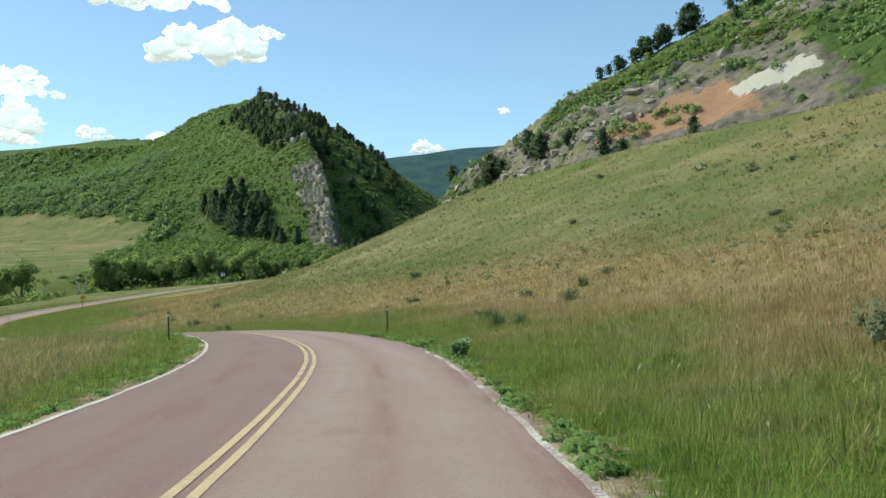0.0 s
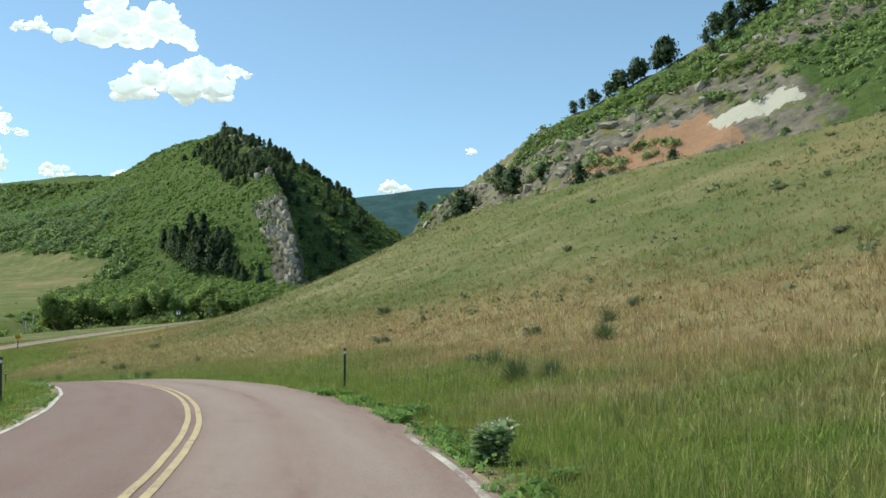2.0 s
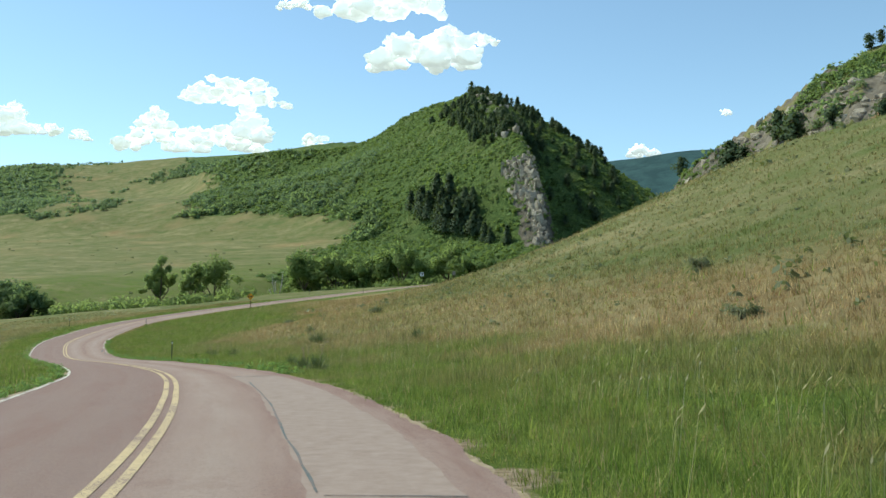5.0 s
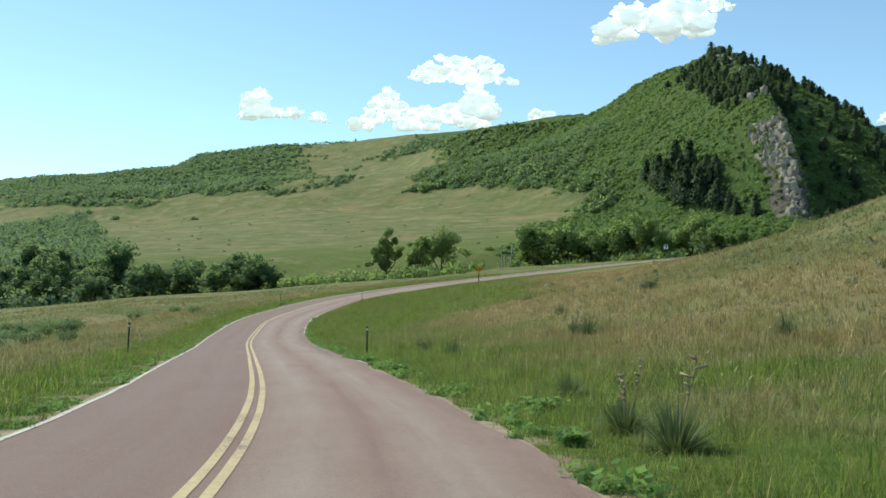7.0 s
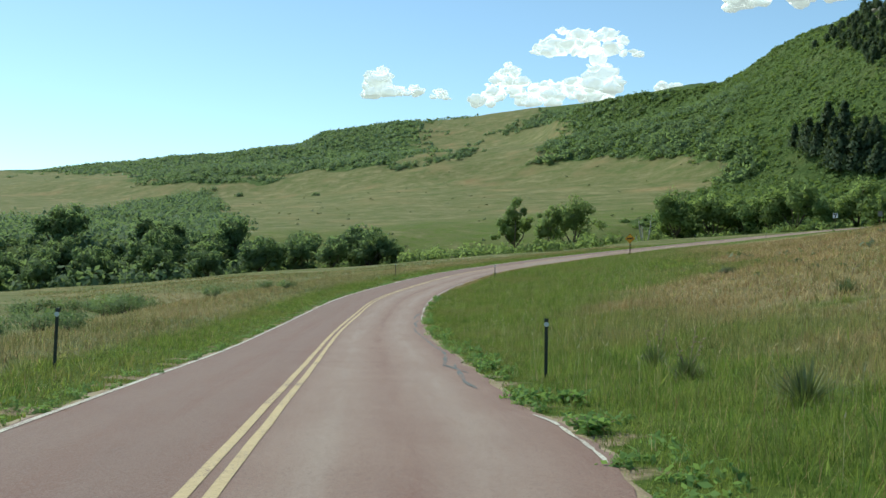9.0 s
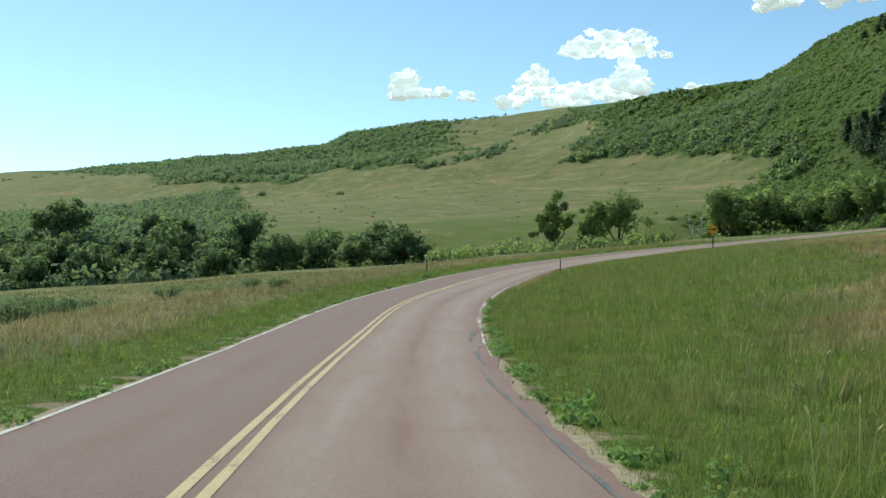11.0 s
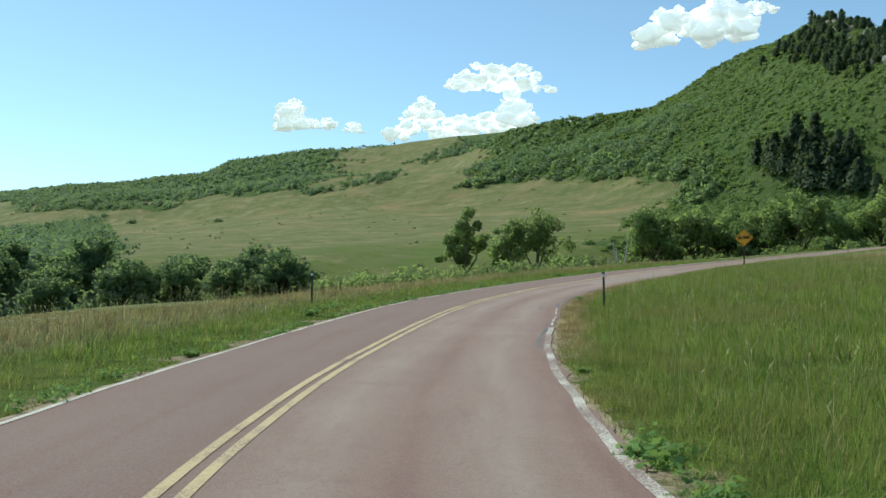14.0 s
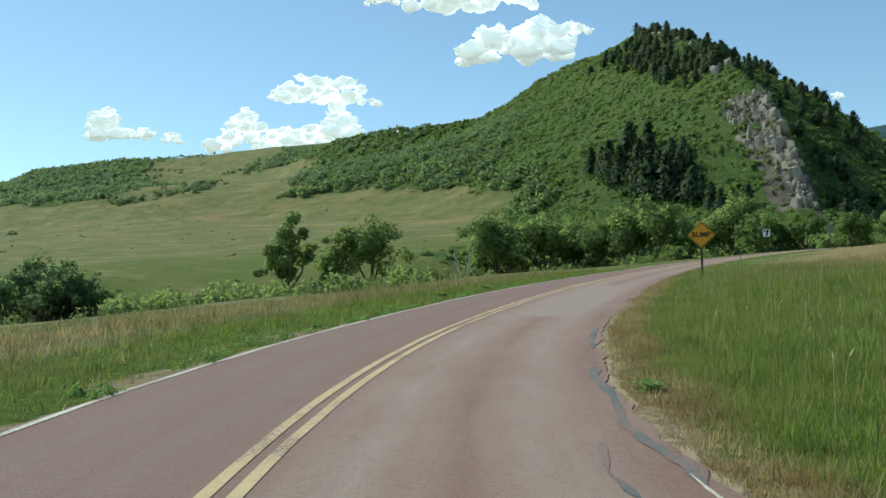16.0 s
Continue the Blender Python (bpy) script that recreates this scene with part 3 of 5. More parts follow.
# ---- helpers for things ----
def mesh_from(name, verts, faces, material, shade=False):
    me = bpy.data.meshes.new(name)
    me.from_pydata([tuple(v) for v in verts], [], [tuple(f) for f in faces])
    me.materials.append(material)
    if shade:
        me.polygons.foreach_set("use_smooth", np.ones(len(me.polygons), bool))
    me.update()
    return me


def soften(me, soft):
    """Shade a mesh by the given normals at its vertices."""
    a = me.attributes.new("custom_normal", "FLOAT_VECTOR", "POINT")
    a.data.foreach_set("vector", np.asarray(soft, np.float32).ravel())


def fast_mesh(name, verts, faces, soft, material=None):
    """A mesh of many triangles or quads from arrays; soft, where given, are the normals at its corners."""
    if material is None:
        soft, material = None, soft
    me = bpy.data.meshes.new(name)
    me.vertices.add(len(verts))
    me.vertices.foreach_set("co", np.asarray(verts, np.float32).ravel())
    me.loops.add(faces.size)
    me.loops.foreach_set("vertex_index", faces.astype(np.int32).ravel())
    me.polygons.add(len(faces))
    me.polygons.foreach_set("loop_start", (np.arange(len(faces)) * faces.shape[1]).astype(np.int32))
    me.update(calc_edges=True)
    me.materials.append(material)
    if soft is not None:
        me.polygons.foreach_set("use_smooth", np.ones(len(me.polygons), bool))
        soften(me, soft)
    return me


def part(name, me, parent, label=""):
    ob = new(name, me)
    ob.parent = parent
    return tagged(ob, label) if label else ob


def thing(name, label, category, group="", at=(0, 0, 0), turn=0.0, size=1.0):
    ob = new(name)
    ob.empty_display_size = 0.2
    ob.matrix_basis = pose(*at, 0, 0, turn) @ Matrix.Scale(size, 4)
    return tagged(ob, label, category, group)


def place(x, y, sink=0.0):
    return (x, y, float(height(x, y)[0]) - sink)


def tube(points, radii, sides=6):
    """A bent, tapered tube: vertices and faces."""
    pts = [Vector(p) for p in points]
    verts, faces = [], []
    for i, p in enumerate(pts):
        way = (pts[min(i + 1, len(pts) - 1)] - pts[max(i - 1, 0)]).normalized()
        a = way.orthogonal().normalized()
        b = way.cross(a)
        for k in range(sides):
            t = 2 * math.pi * k / sides
            verts.append(p + radii[i] * (a * math.cos(t) + b * math.sin(t)))
    for i in range(len(pts) - 1):
        for k in range(sides):
            q = (k + 1) % sides
            faces.append((i * sides + k, i * sides + q, (i + 1) * sides + q, (i + 1) * sides + k))
    faces.append(tuple(range(sides))[::-1])
    faces.append(tuple((len(pts) - 1) * sides + k for k in range(sides)))
    return verts, faces


def joined(pieces):
    verts, faces = [], []
    for v, f in pieces:
        n = len(verts)
        verts += list(v)
        faces += [tuple(i + n for i in q) for q in f]
    return verts, faces


def cards(rng, centres, size, flat=0.0, outward=None):
    """Small leaf-like quads at the given centres, each turned its own way or mostly outward: vertices and faces."""
    n = len(centres)
    a = rng.normal(size=(n, 3))
    a[:, 2] *= 1 - flat
    if outward is not None:
        face = outward / (np.linalg.norm(outward, axis=1, keepdims=True) + 1e-9) + 0.55 * rng.normal(size=(n, 3))
        a = np.cross(face, a)
    a /= np.linalg.norm(a, axis=1, keepdims=True)
    b = np.cross(a, rng.normal(size=(n, 3)) if outward is None else face)
    b /= np.linalg.norm(b, axis=1, keepdims=True)
    s = (np.asarray(size) * rng.uniform(0.6, 1.3, n))[:, None]
    c = np.asarray(centres)
    v = np.stack([c - a * s, c + b * s * 0.55, c + a * s, c - b * s * 0.55], 1).reshape(-1, 3)
    f = np.arange(4 * n).reshape(-1, 4)
    if outward is None:
        return v, f
    # wind every leaf outward, and shade it mostly by the mass it belongs to
    turned = np.cross(b, a)
    away = np.einsum("ij,ij->i", turned, face) < 0
    f[away] = f[away][:, ::-1]
    turned[away] *= -1
    soft = outward / (np.linalg.norm(outward, axis=1, keepdims=True) + 1e-9) + 0.38 * turned
    soft /= np.linalg.norm(soft, axis=1, keepdims=True) + 1e-9
    return v, f, np.repeat(soft, 4, axis=0)


MAT_BARK = plain("bark", (0.10, 0.075, 0.055), (0.17, 0.14, 0.11), 6, 0.95, 0.1, 0.03)
MAT_DEAD = plain("bleached_wood", (0.50, 0.47, 0.42), (0.30, 0.27, 0.23), 3, 0.9, 0.1)
MAT_COTTON = leaf_material("cottonwood_leaves", (0.18, 0.255, 0.09), (0.30, 0.38, 0.155), (0.235, 0.315, 0.12), 0.68)
# green lifted a little: haze over the creek belt is put into it
MAT_DARK = leaf_material("dark_leaves", (0.14, 0.215, 0.108), (0.22, 0.305, 0.155), (0.18, 0.26, 0.13), 0.68)
MAT_NEEDLE = leaf_material("needles", (0.042, 0.072, 0.040), (0.074, 0.112, 0.056), (0.056, 0.090, 0.047), 0.3)
MAT_OAK = leaf_material("oak_scrub_leaves", (0.115, 0.185, 0.054), (0.175, 0.250, 0.080), (0.140, 0.212, 0.064), 0.45)
# bluer and paler than the near oaks: distance haze mixed into the leaf colour
MAT_FAR_HAZED = leaf_material("hazed_far_scrub_leaves", (0.135, 0.21, 0.118), (0.205, 0.285, 0.16), (0.17, 0.245, 0.135), 0.55)
MAT_SAGE = leaf_material("sage_leaves", (0.135, 0.155, 0.088), (0.21, 0.225, 0.14), (0.115, 0.13, 0.072), 0.35)
MAT_FIELD = leaf_material("field_bush_leaves", (0.12, 0.19, 0.085), (0.20, 0.28, 0.125), (0.15, 0.225, 0.10), 0.45)
MAT_WEED = leaf_material("weed_leaves", (0.15, 0.27, 0.08), (0.24, 0.38, 0.125), (0.18, 0.32, 0.10), 0.55)
MAT_YUCCA = leaf_material("yucca_leaves", (0.085, 0.125, 0.055), (0.20, 0.235, 0.125), (0.14, 0.165, 0.075), 0.2)
MAT_STALK = plain("dry_stalk", (0.42, 0.34, 0.22), (0.24, 0.17, 0.11), 8, 0.9, 0.1)
def rock_material():
    """Pale weathered rock: broad stain, grain and dark joints."""
    n = Nodes("pale_rock", 0.95, 0.15)
    c = n.mix(n.ramp(n.noise(0.35, 6, 0.7), 0.32, 0.68), (0.56, 0.50, 0.42), (0.32, 0.275, 0.22))
    c = n.mix(n.math("MULTIPLY", n.ramp(n.noise(2.2, 6, 0.75), 0.5, 0.72), 0.8), c, (0.13, 0.112, 0.092))
    n.colour(n.mix(n.math("MULTIPLY", n.rand(), 0.35), c, (0.33, 0.27, 0.20))).bump(n.noise(0.9, 8, 0.75), 0.8)
    return n.mat


MAT_ROCK = rock_material()


# ---- trees ----
def broadleaf(name, label, category, group, seed, tall, wide, leaf_mat, low=0.25, leaves=2600, leaf=0.34, lean=0.0):
    """A broad-leaved tree: trunk with limbs and a crown of leaf clumps with gaps."""
    rng = np.random.default_rng(seed)
    tree = thing(name, label, category, group)
    fork = tall * low
    wood = [tube([(0, 0, -0.4), (0.1 + lean * 0.2, 0, fork * 0.5), (0.15 + lean * 0.6, 0.1, fork)], [0.035 * tall, 0.028 * tall, 0.024 * tall], 7)]
    ends = []
    limbs = 6
    for k in range(limbs):
        a = 2 * math.pi * (k + rng.uniform(-0.3, 0.3)) / limbs
        r, top = wide * rng.uniform(0.35, 0.8), tall * rng.uniform(0.55, 0.9)
        if k == 0:
            r, top = wide * 0.15, tall * 0.92
        p0 = Vector((0.15 + lean * 0.6, 0.1, fork * rng.uniform(0.75, 1.0)))
        p2 = Vector((math.cos(a) * r + lean * 1.6, math.sin(a) * r, top))
        p1 = p0.lerp(p2, 0.5) + Vector((math.cos(a) * r * 0.22, math.sin(a) * r * 0.22, -0.03 * tall))
        wood.append(tube([p0, p1, p2], [0.017 * tall, 0.010 * tall, 0.003 * tall], 5))
        ends += [(p2, 1.0), (p1.lerp(p2, 0.45), 0.9)]
        for j in range(3):
            q = p1.lerp(p2, rng.uniform(0.1, 0.8))
            e = q + Vector((rng.normal() * wide * 0.28, rng.normal() * wide * 0.28, rng.uniform(-0.10, 0.12) * tall))
            wood.append(tube([q, q.lerp(e, 0.5) + Vector((0, 0, 0.02 * tall)), e], [0.006 * tall, 0.004 * tall, 0.0015 * tall], 4))
            ends.append((e, rng.uniform(0.6, 1.0)))
    per = leaves // len(ends)
    centres, outs = [], []
    core = np.array((lean, 0, tall * 0.5))
    for e, big in ends:
        for _ in range(3):
            mid = np.array(e) + rng.normal(size=3) * wide * 0.11 * big
            v = rng.normal(size=(per // 3, 3))
            v = v / np.linalg.norm(v, axis=1, keepdims=True) * rng.uniform(0.35, 1, (len(v), 1)) ** 0.6
            centres.append(mid + v * np.array([1, 1, 0.75]) * wide * 0.27 * big)
            outs.append(v + 0.6 * (mid - core) / np.linalg.norm(mid - core) + np.array([0, 0, 0.6]))
    centres = np.concatenate(centres)
    v, f = joined(wood)
    part("trunk", mesh_from("trunk", v, f, MAT_BARK, True), tree)
    part("crown", fast_mesh("crown", *cards(rng, centres, leaf, 0.0, np.concatenate(outs)), leaf_mat), tree)
    return tree


def conifer(name, label, group, seed, tall, wide, ragged=0.0):
    """A fir or pine: straight trunk, whorls of drooping boughs."""
    rng = np.random.default_rng(seed)
    tree = thing(name, label, "tree", group)
    v, f = tube([(0, 0, -0.5), (0, 0, tall * 0.6), (0, 0, tall * 0.98)], [0.018 * tall, 0.011 * tall, 0.003], 6)
    part("trunk", mesh_from("trunk", v, f, MAT_BARK, True), tree)
    centres, levels = [], 17 if ragged < 0.55 else 12
    for k in range(levels):
        h = tall * (0.06 + 0.92 * k / (levels - 1)) if ragged < 0.55 else tall * (0.20 + 0.77 * k / (levels - 1))
        t = k / (levels - 1)
        r = wide * ((1 - t) ** 0.8 + 0.04) if ragged < 0.55 else wide * (0.22 + 0.78 * math.sin(math.pi * (0.12 + 0.83 * t)))
        n = 9 if ragged < 0.55 else 7
        r *= rng.uniform(0.75, 1.15)
        for j in range(n):
            if ragged > 0.85 and rng.random() < 0.38:
                continue
            a = 2 * math.pi * (j + rng.uniform(-0.4, 0.4)) / n + k
            reach = r * rng.uniform(0.55, 1.15) * (1 - 0.4 * ragged * (rng.random() < 0.4))
            for q in np.linspace(0.25, 1, 4):
                spread = rng.normal(size=(3, 3)) * 0.075 * wide
                centres += list(np.array([math.cos(a) * reach * q, math.sin(a) * reach * q, h - 0.16 * reach * q * (1 - ragged)]) + spread)
    centres = np.array(centres)
    outs = centres * np.array([1, 1, 0]) / wide + np.array([0, 0, 0.35])
    part("crown", fast_mesh("crown", *cards(rng, centres, 0.09 * wide + 0.17, 0.3, outs), MAT_NEEDLE), tree)
    return tree


def spread(first, spots, seed, turn=True):
    """Copies of a few built things over spots of x, y, size."""
    rng = np.random.default_rng(seed)
    for k, (x, y, s) in enumerate(spots):
        src = first[k % len(first)]
        m = pose(*place(x, y, 0.05), 0, 0, rng.uniform(0, 360) if turn else 0)
        if k < len(first):
            src.matrix_basis = m @ Matrix.Scale(s, 4)
        else:
            ob = copy_thing(src, m)
            ob.scale = (s, s, s * rng.uniform(0.9, 1.12))


# cottonwoods by the creek
G = "cottonwoods by the creek"
spread([broadleaf("cottonwood_tree", "tall pale green cottonwood with an open crown by the creek", "tree", G, 11, 11.6, 3.7, MAT_COTTON, 0.14, 6500, 0.25),
        broadleaf("cottonwood_tree", "slender green cottonwood with a bent dark trunk by the creek", "tree", G, 12, 10.8, 3.3, MAT_COTTON, 0.18, 4800, 0.24, 0.6),
        broadleaf("cottonwood_tree", "broad green cottonwood with a forked trunk by the creek", "tree", G, 13, 12.2, 5.4, MAT_COTTON, 0.14, 6500, 0.27)],
       [(-134, 275, 1.2), (-131, 286, 1.14), (-130.5, 300, 1.22)], 5, False)
G = "trees at the foot of the hill"
spread([broadleaf("creekside_tree", "large old green tree with leaning limbs below the hill", "tree", G, 21, 14, 7.5, MAT_COTTON, 0.12, 4800, 0.42, 0.5),
        broadleaf("creekside_tree", "rounded green tree at the foot of the hill", "tree", G, 22, 12, 6.5, MAT_COTTON, 0.08, 4600, 0.42),
        broadleaf("creekside_tree", "green tree at the foot of the hill", "tree", G, 23, 10, 6.0, MAT_OAK, 0.07, 4200, 0.42)],
       [(-116, 337, 1.05), (-107, 341, 1.15), (-98, 342, 0.95), (-91, 340, 0.8), (-85, 339, 1.1), (-77, 338, 0.8), (-70, 340, 1.05), (-63, 334, 0.75), (-56, 335, 0.7),
        (-103, 350, 0.9), (-112, 352, 0.8), (-48, 333, 0.62), (-41, 330, 0.6), (-119, 346, 0.7)], 6)
G = "trees along the creek"
DARKS = [(-173, 266, 1.05), (-166, 261, 0.9), (-180, 268, 1.0), (-186, 262, 0.9), (-172, 254, 0.85), (-192, 250, 0.95), (-184, 243, 0.85), (-199, 240, 0.95), (-190, 232, 0.8),
         (-207, 230, 0.95), (-197, 222, 0.85), (-213, 220, 0.9), (-203, 211, 0.8), (-219, 208, 0.95), (-206, 200, 0.8), (-223, 196, 0.9), (-209, 188, 0.8), (-226, 184, 0.9),
         (-212, 177, 0.8), (-230, 172, 0.9), (-216, 165, 0.8), (-236, 160, 0.9), (-222, 152, 0.85), (-242, 148, 0.9), (-232, 140, 0.85), (-176, 274, 0.7), (-220, 240, 1.0), (-232, 222, 1.0), (-240, 200, 1.0), (-205, 255, 1.0)]
DARKS += [(x + 5 * math.sin(3.1 * x), y + 6 + 3 * math.cos(2.3 * y), 0.85 * s) for x, y, s in DARKS if y > 175]
spread([broadleaf("creek_tree", "dense dark green tree in the belt along the creek", "tree", G, 31, 10.5, 5.8, MAT_DARK, 0.06, 3300, 0.45),
        broadleaf("creek_tree", "rounded dark green tree in the belt along the creek", "tree", G, 32, 9.0, 5.6, MAT_DARK, 0.04, 3200, 0.45),
        broadleaf("creek_tree", "green tree in the belt along the creek", "tree", G, 33, 8.2, 5.4, MAT_DARK, 0.04, 3000, 0.45)], DARKS, 7)


def dead_tree(x, y):
    tree = thing("dead_tree", "bare dead tree with bleached broken limbs by the creek", "tree", at=place(x, y))
    for k, (a, r, h) in enumerate([(0.3, 1.6, 9.0), (2.4, 2.2, 6.2), (4.2, 2.4, 7.4), (5.4, 3.2, 5.0), (3.1, 3.0, 3.6)]):
        e = Vector((math.cos(a) * r, math.sin(a) * r, h))
        mid = Vector((math.cos(a) * r * 0.7, math.sin(a) * r * 0.7, h * 0.5))
        w = [tube([(0, 0, -0.3), mid, e], [0.26, 0.17, 0.04], 6)]
        for j in range(3):
            q = mid.lerp(e, 0.25 + 0.25 * j)
            w.append(tube([q, q + Vector((math.cos(a + 1.9 * j) * 0.7, math.sin(a + 1.9 * j) * 0.7, 0.9))], [0.07, 0.02], 5))
        v, f = joined(w)
        part("limb", mesh_from("limb", v, f, MAT_DEAD, True), tree)
    return tree


dead_tree(-120, 323)

# conifers on the hogback
rng = np.random.default_rng(41)
G = "firs on the hogback"
firs = [conifer("fir_tree", "dark green fir on the scrub-covered hillside", G, 42, 14, 6.2, 0.5), conifer("fir_tree", "tall dark fir on the scrub-covered hillside", G, 43, 15.5, 6.4, 0.4),
        conifer("fir_tree", "young dark fir on the scrub-covered hillside", G, 44, 10, 5.4, 0.5)]
spots = [(-120, 490, 0.65), (-112, 480, 0.9), (-101, 468, 1.0), (-97, 464, 1.05), (-91, 461, 0.9), (-83, 456, 1.0), (-77, 449, 0.55), (-66, 441, 0.5), (-88, 459, 0.6)]
spots += [(-105, 481, 1.0), (-98, 476, 0.95), (-90, 472, 0.75), (-84, 464, 0.6), (-108, 476, 0.8), (-94, 468, 0.95), (-87, 463, 0.8), (-101, 473, 0.85), (-80, 455, 0.7), (-115, 485, 0.7), (-74, 446, 0.45), (-86, 470, 0.6)]
for _ in range(34):  # in the shade of the far face
    y = rng.uniform(430, 600)
    spots.append((float(np.interp(y, *HOG[0])) + rng.uniform(10, 62), y, rng.uniform(0.35, 0.6)))
spread(firs, spots, 45)
G = "pines on the hogback's crest"
pines = [conifer("pine_tree", "dark pine with a ragged crown on the rocky crest", G, 51, 8, 3.5, 1.0), conifer("pine_tree", "small dark pine with a ragged crown on the rocky crest", G, 52, 7, 3.4, 0.8),
         conifer("pine_tree", "dark pine on the rocky crest", G, 53, 8, 3.2, 0.6)]
spots = []
for _ in range(130):
    y = rng.uniform(502, 618)
    spots.append((float(np.interp(y, *HOG[0])) + min(5, rng.normal(-11, 10)) * (0.55 + 0.45 * (y - 502) / 116), y, rng.uniform(0.45, 0.85)))
for _ in range(95):  # over the far face
    y = rng.uniform(428, 600)
    spots.append((float(np.interp(y, *HOG[0])) + rng.uniform(9, 66), y, rng.uniform(0.5, 0.9)))
for _ in range(14):
    y = rng.uniform(612, 700)
    spots.append((float(np.interp(y, *HOG[0])) + rng.uniform(0, 50), y, rng.uniform(0.7, 1.0)))
spread(pines, spots, 54)
G = "pines on the rocky hill"
clump_x = [65, 67.5, 69, 71, 54, 53, 59, 42, 41, 68, 67, 85, 87, 74, 32, 28, 60, 45, 33, 55, 42, 88, 101, 98, 63, 57]
clump_y = [280, 276, 272, 269, 285, 289, 278, 310, 319, 305, 309, 277, 276, 297, 355, 361, 320, 301, 329, 322, 339, 295, 260, 268, 281, 281]
HILL_BUSHES = np.array(clump_x, float), np.array(clump_y, float)
pines = [conifer("ponderosa_pine", "ponderosa pine with an open ragged crown on a rocky slope", G, 61, 9, 4.5, 1.0), conifer("ponderosa_pine", "dark ponderosa pine on a rocky slope", G, 62, 8, 4.3, 0.9)]
spots = [(87, 326, 0.95), (84, 328, 0.7), (89, 329, 0.8), (73, 330, 0.75), (70.5, 331, 0.6), (76, 329, 0.6), (63, 334, 0.55), (57, 337, 0.5), (101, 327, 0.5), (68.5, 332.5, 0.6), (78, 330, 0.75), (80, 329.5, 0.6), (85.5, 327, 0.85), (64.5, 334, 0.45), (60, 336, 0.4), (71.5, 332, 0.7), (104, 326, 0.8), (107, 325.5, 0.7), (109, 324, 0.9), (114, 325, 0.95), (117, 322, 1.1), (120, 326, 1.0), (125, 323, 1.15), (128, 320, 0.9),
         (136, 321, 1.0), (140, 318, 1.1), (144, 320, 0.8), (152, 317, 1.0), (5, 420, 0.8), (20, 356, 0.9), (17, 360, 0.8), (22.5, 353, 0.7), (18.5, 357, 0.95), (14, 372, 0.5), (30, 330, 0.9), (32, 327, 0.7), (33, 318, 1.0), (40, 300, 0.7),
         (46, 272, 0.8), (50, 264, 0.6), (66, 250, 0.5), (-4, 392, 0.7), (-9, 388, 0.8), (-13, 384, 0.7), (-2, 380, 0.6), (4, 376, 0.7), (9, 366, 0.6), (-17, 392, 0.8), (-6, 400, 0.8), (0, 384, 0.75), (-20, 380, 0.7), (106, 318, 0.6), (98, 312, 0.5)]
spread(pines, [(x, y, s * 1.2 if y > 315 and x > 50 else s * 1.15) for x, y, s in spots], 63)


# ---- scrub, in one piece for each kind ----
def clumps(name, label, category, seed, xs, ys, radius, tall, per, leaf, material):
    """Leafy clumps at many places, joined."""
    rng = np.random.default_rng(seed)
    n = len(xs)
    z = height(xs, ys)
    v = rng.normal(size=(n, per, 3))
    v /= np.linalg.norm(v, axis=2, keepdims=True)
    v[:, :, 2] = np.abs(v[:, :, 2])
    v *= rng.uniform(0.55, 1.0, (n, per, 1))
    lump = 1 + 0.35 * np.sin(3 * np.arctan2(v[:, :, 1], v[:, :, 0]) + rng.uniform(0, 6, (n, 1)))
    c = np.stack([xs[:, None] + v[:, :, 0] * radius[:, None] * lump, ys[:, None] + v[:, :, 1] * radius[:, None] * lump, z[:, None] + v[:, :, 2] * tall[:, None] * lump], 2)
    leaves = cards(rng, c.reshape(-1, 3), np.repeat(leaf * radius, per), 0.0, (v + np.array([0, 0, 0.5])).reshape(-1, 3))
    return tagged(new(name, fast_mesh(name, *leaves, material)), label, category, kind="stuff")


def scatter(rng, n, x0, x1, y0, y1, keep):
    x, y = rng.uniform(x0, x1, n), rng.uniform(y0, y1, n)
    k = rng.random(n) < keep(x, y)
    return x[k], y[k]


rng = np.random.default_rng(71)
x, y = scatter(rng, 88000, -520, 60, 330, 1010, lambda x, y: scrub_at(x, y, height(x, y)) * (0.88 + 0.4 * noise_at(x, y, 0.09)) * (x < np.interp(y, *HOG[0]) + 110 * smooth(640, 560, y) + 12) * (x > np.interp(y, SCRUB_Y, SCRUB_X) - 20))
low = smooth(105, 70, height(x, y))
r = rng.uniform(0.7, 1.5, len(x)) * (1 + 0.35 * smooth(500, 800, y)) * (1 + (0.35 + 0.35 * low) * (rng.random(len(x)) < 0.05 + 0.13 * low))
clumps("oak_scrub", "dense green oak scrub that covers the hogback", "shrubs", 72, x, y, r, r * rng.uniform(0.35, 0.7, len(x)) * (1 + 0.4 * low), 13, 0.52, MAT_OAK)
x, y = scatter(rng, 9000, -820, -250, 820, 1320, lambda x, y: smooth(-10, 10, x - np.interp(y, SCRUB_Y, SCRUB_X)) * (x < np.interp(y, *HOG[0]) + 60))
r = rng.uniform(2.0, 4.2, len(x))
clumps("ridge_scrub", "dark green scrub along the ridge beyond the hogback", "shrubs", 80, x, y, r, r * 0.7, 13, 0.50, MAT_FAR_HAZED)
x, y = scatter(rng, 9000, -640, -170, 150, 660, lambda x, y: scrub_at(x, y, np.zeros_like(x)) * (y < 640))
r = rng.uniform(1.6, 3.4, len(x))
clumps("oak_woods", "low green oak woods on the swell beyond the creek", "shrubs", 73, x, y, r, r * rng.uniform(0.9, 1.4, len(x)), 48, 0.27, MAT_FAR_HAZED)
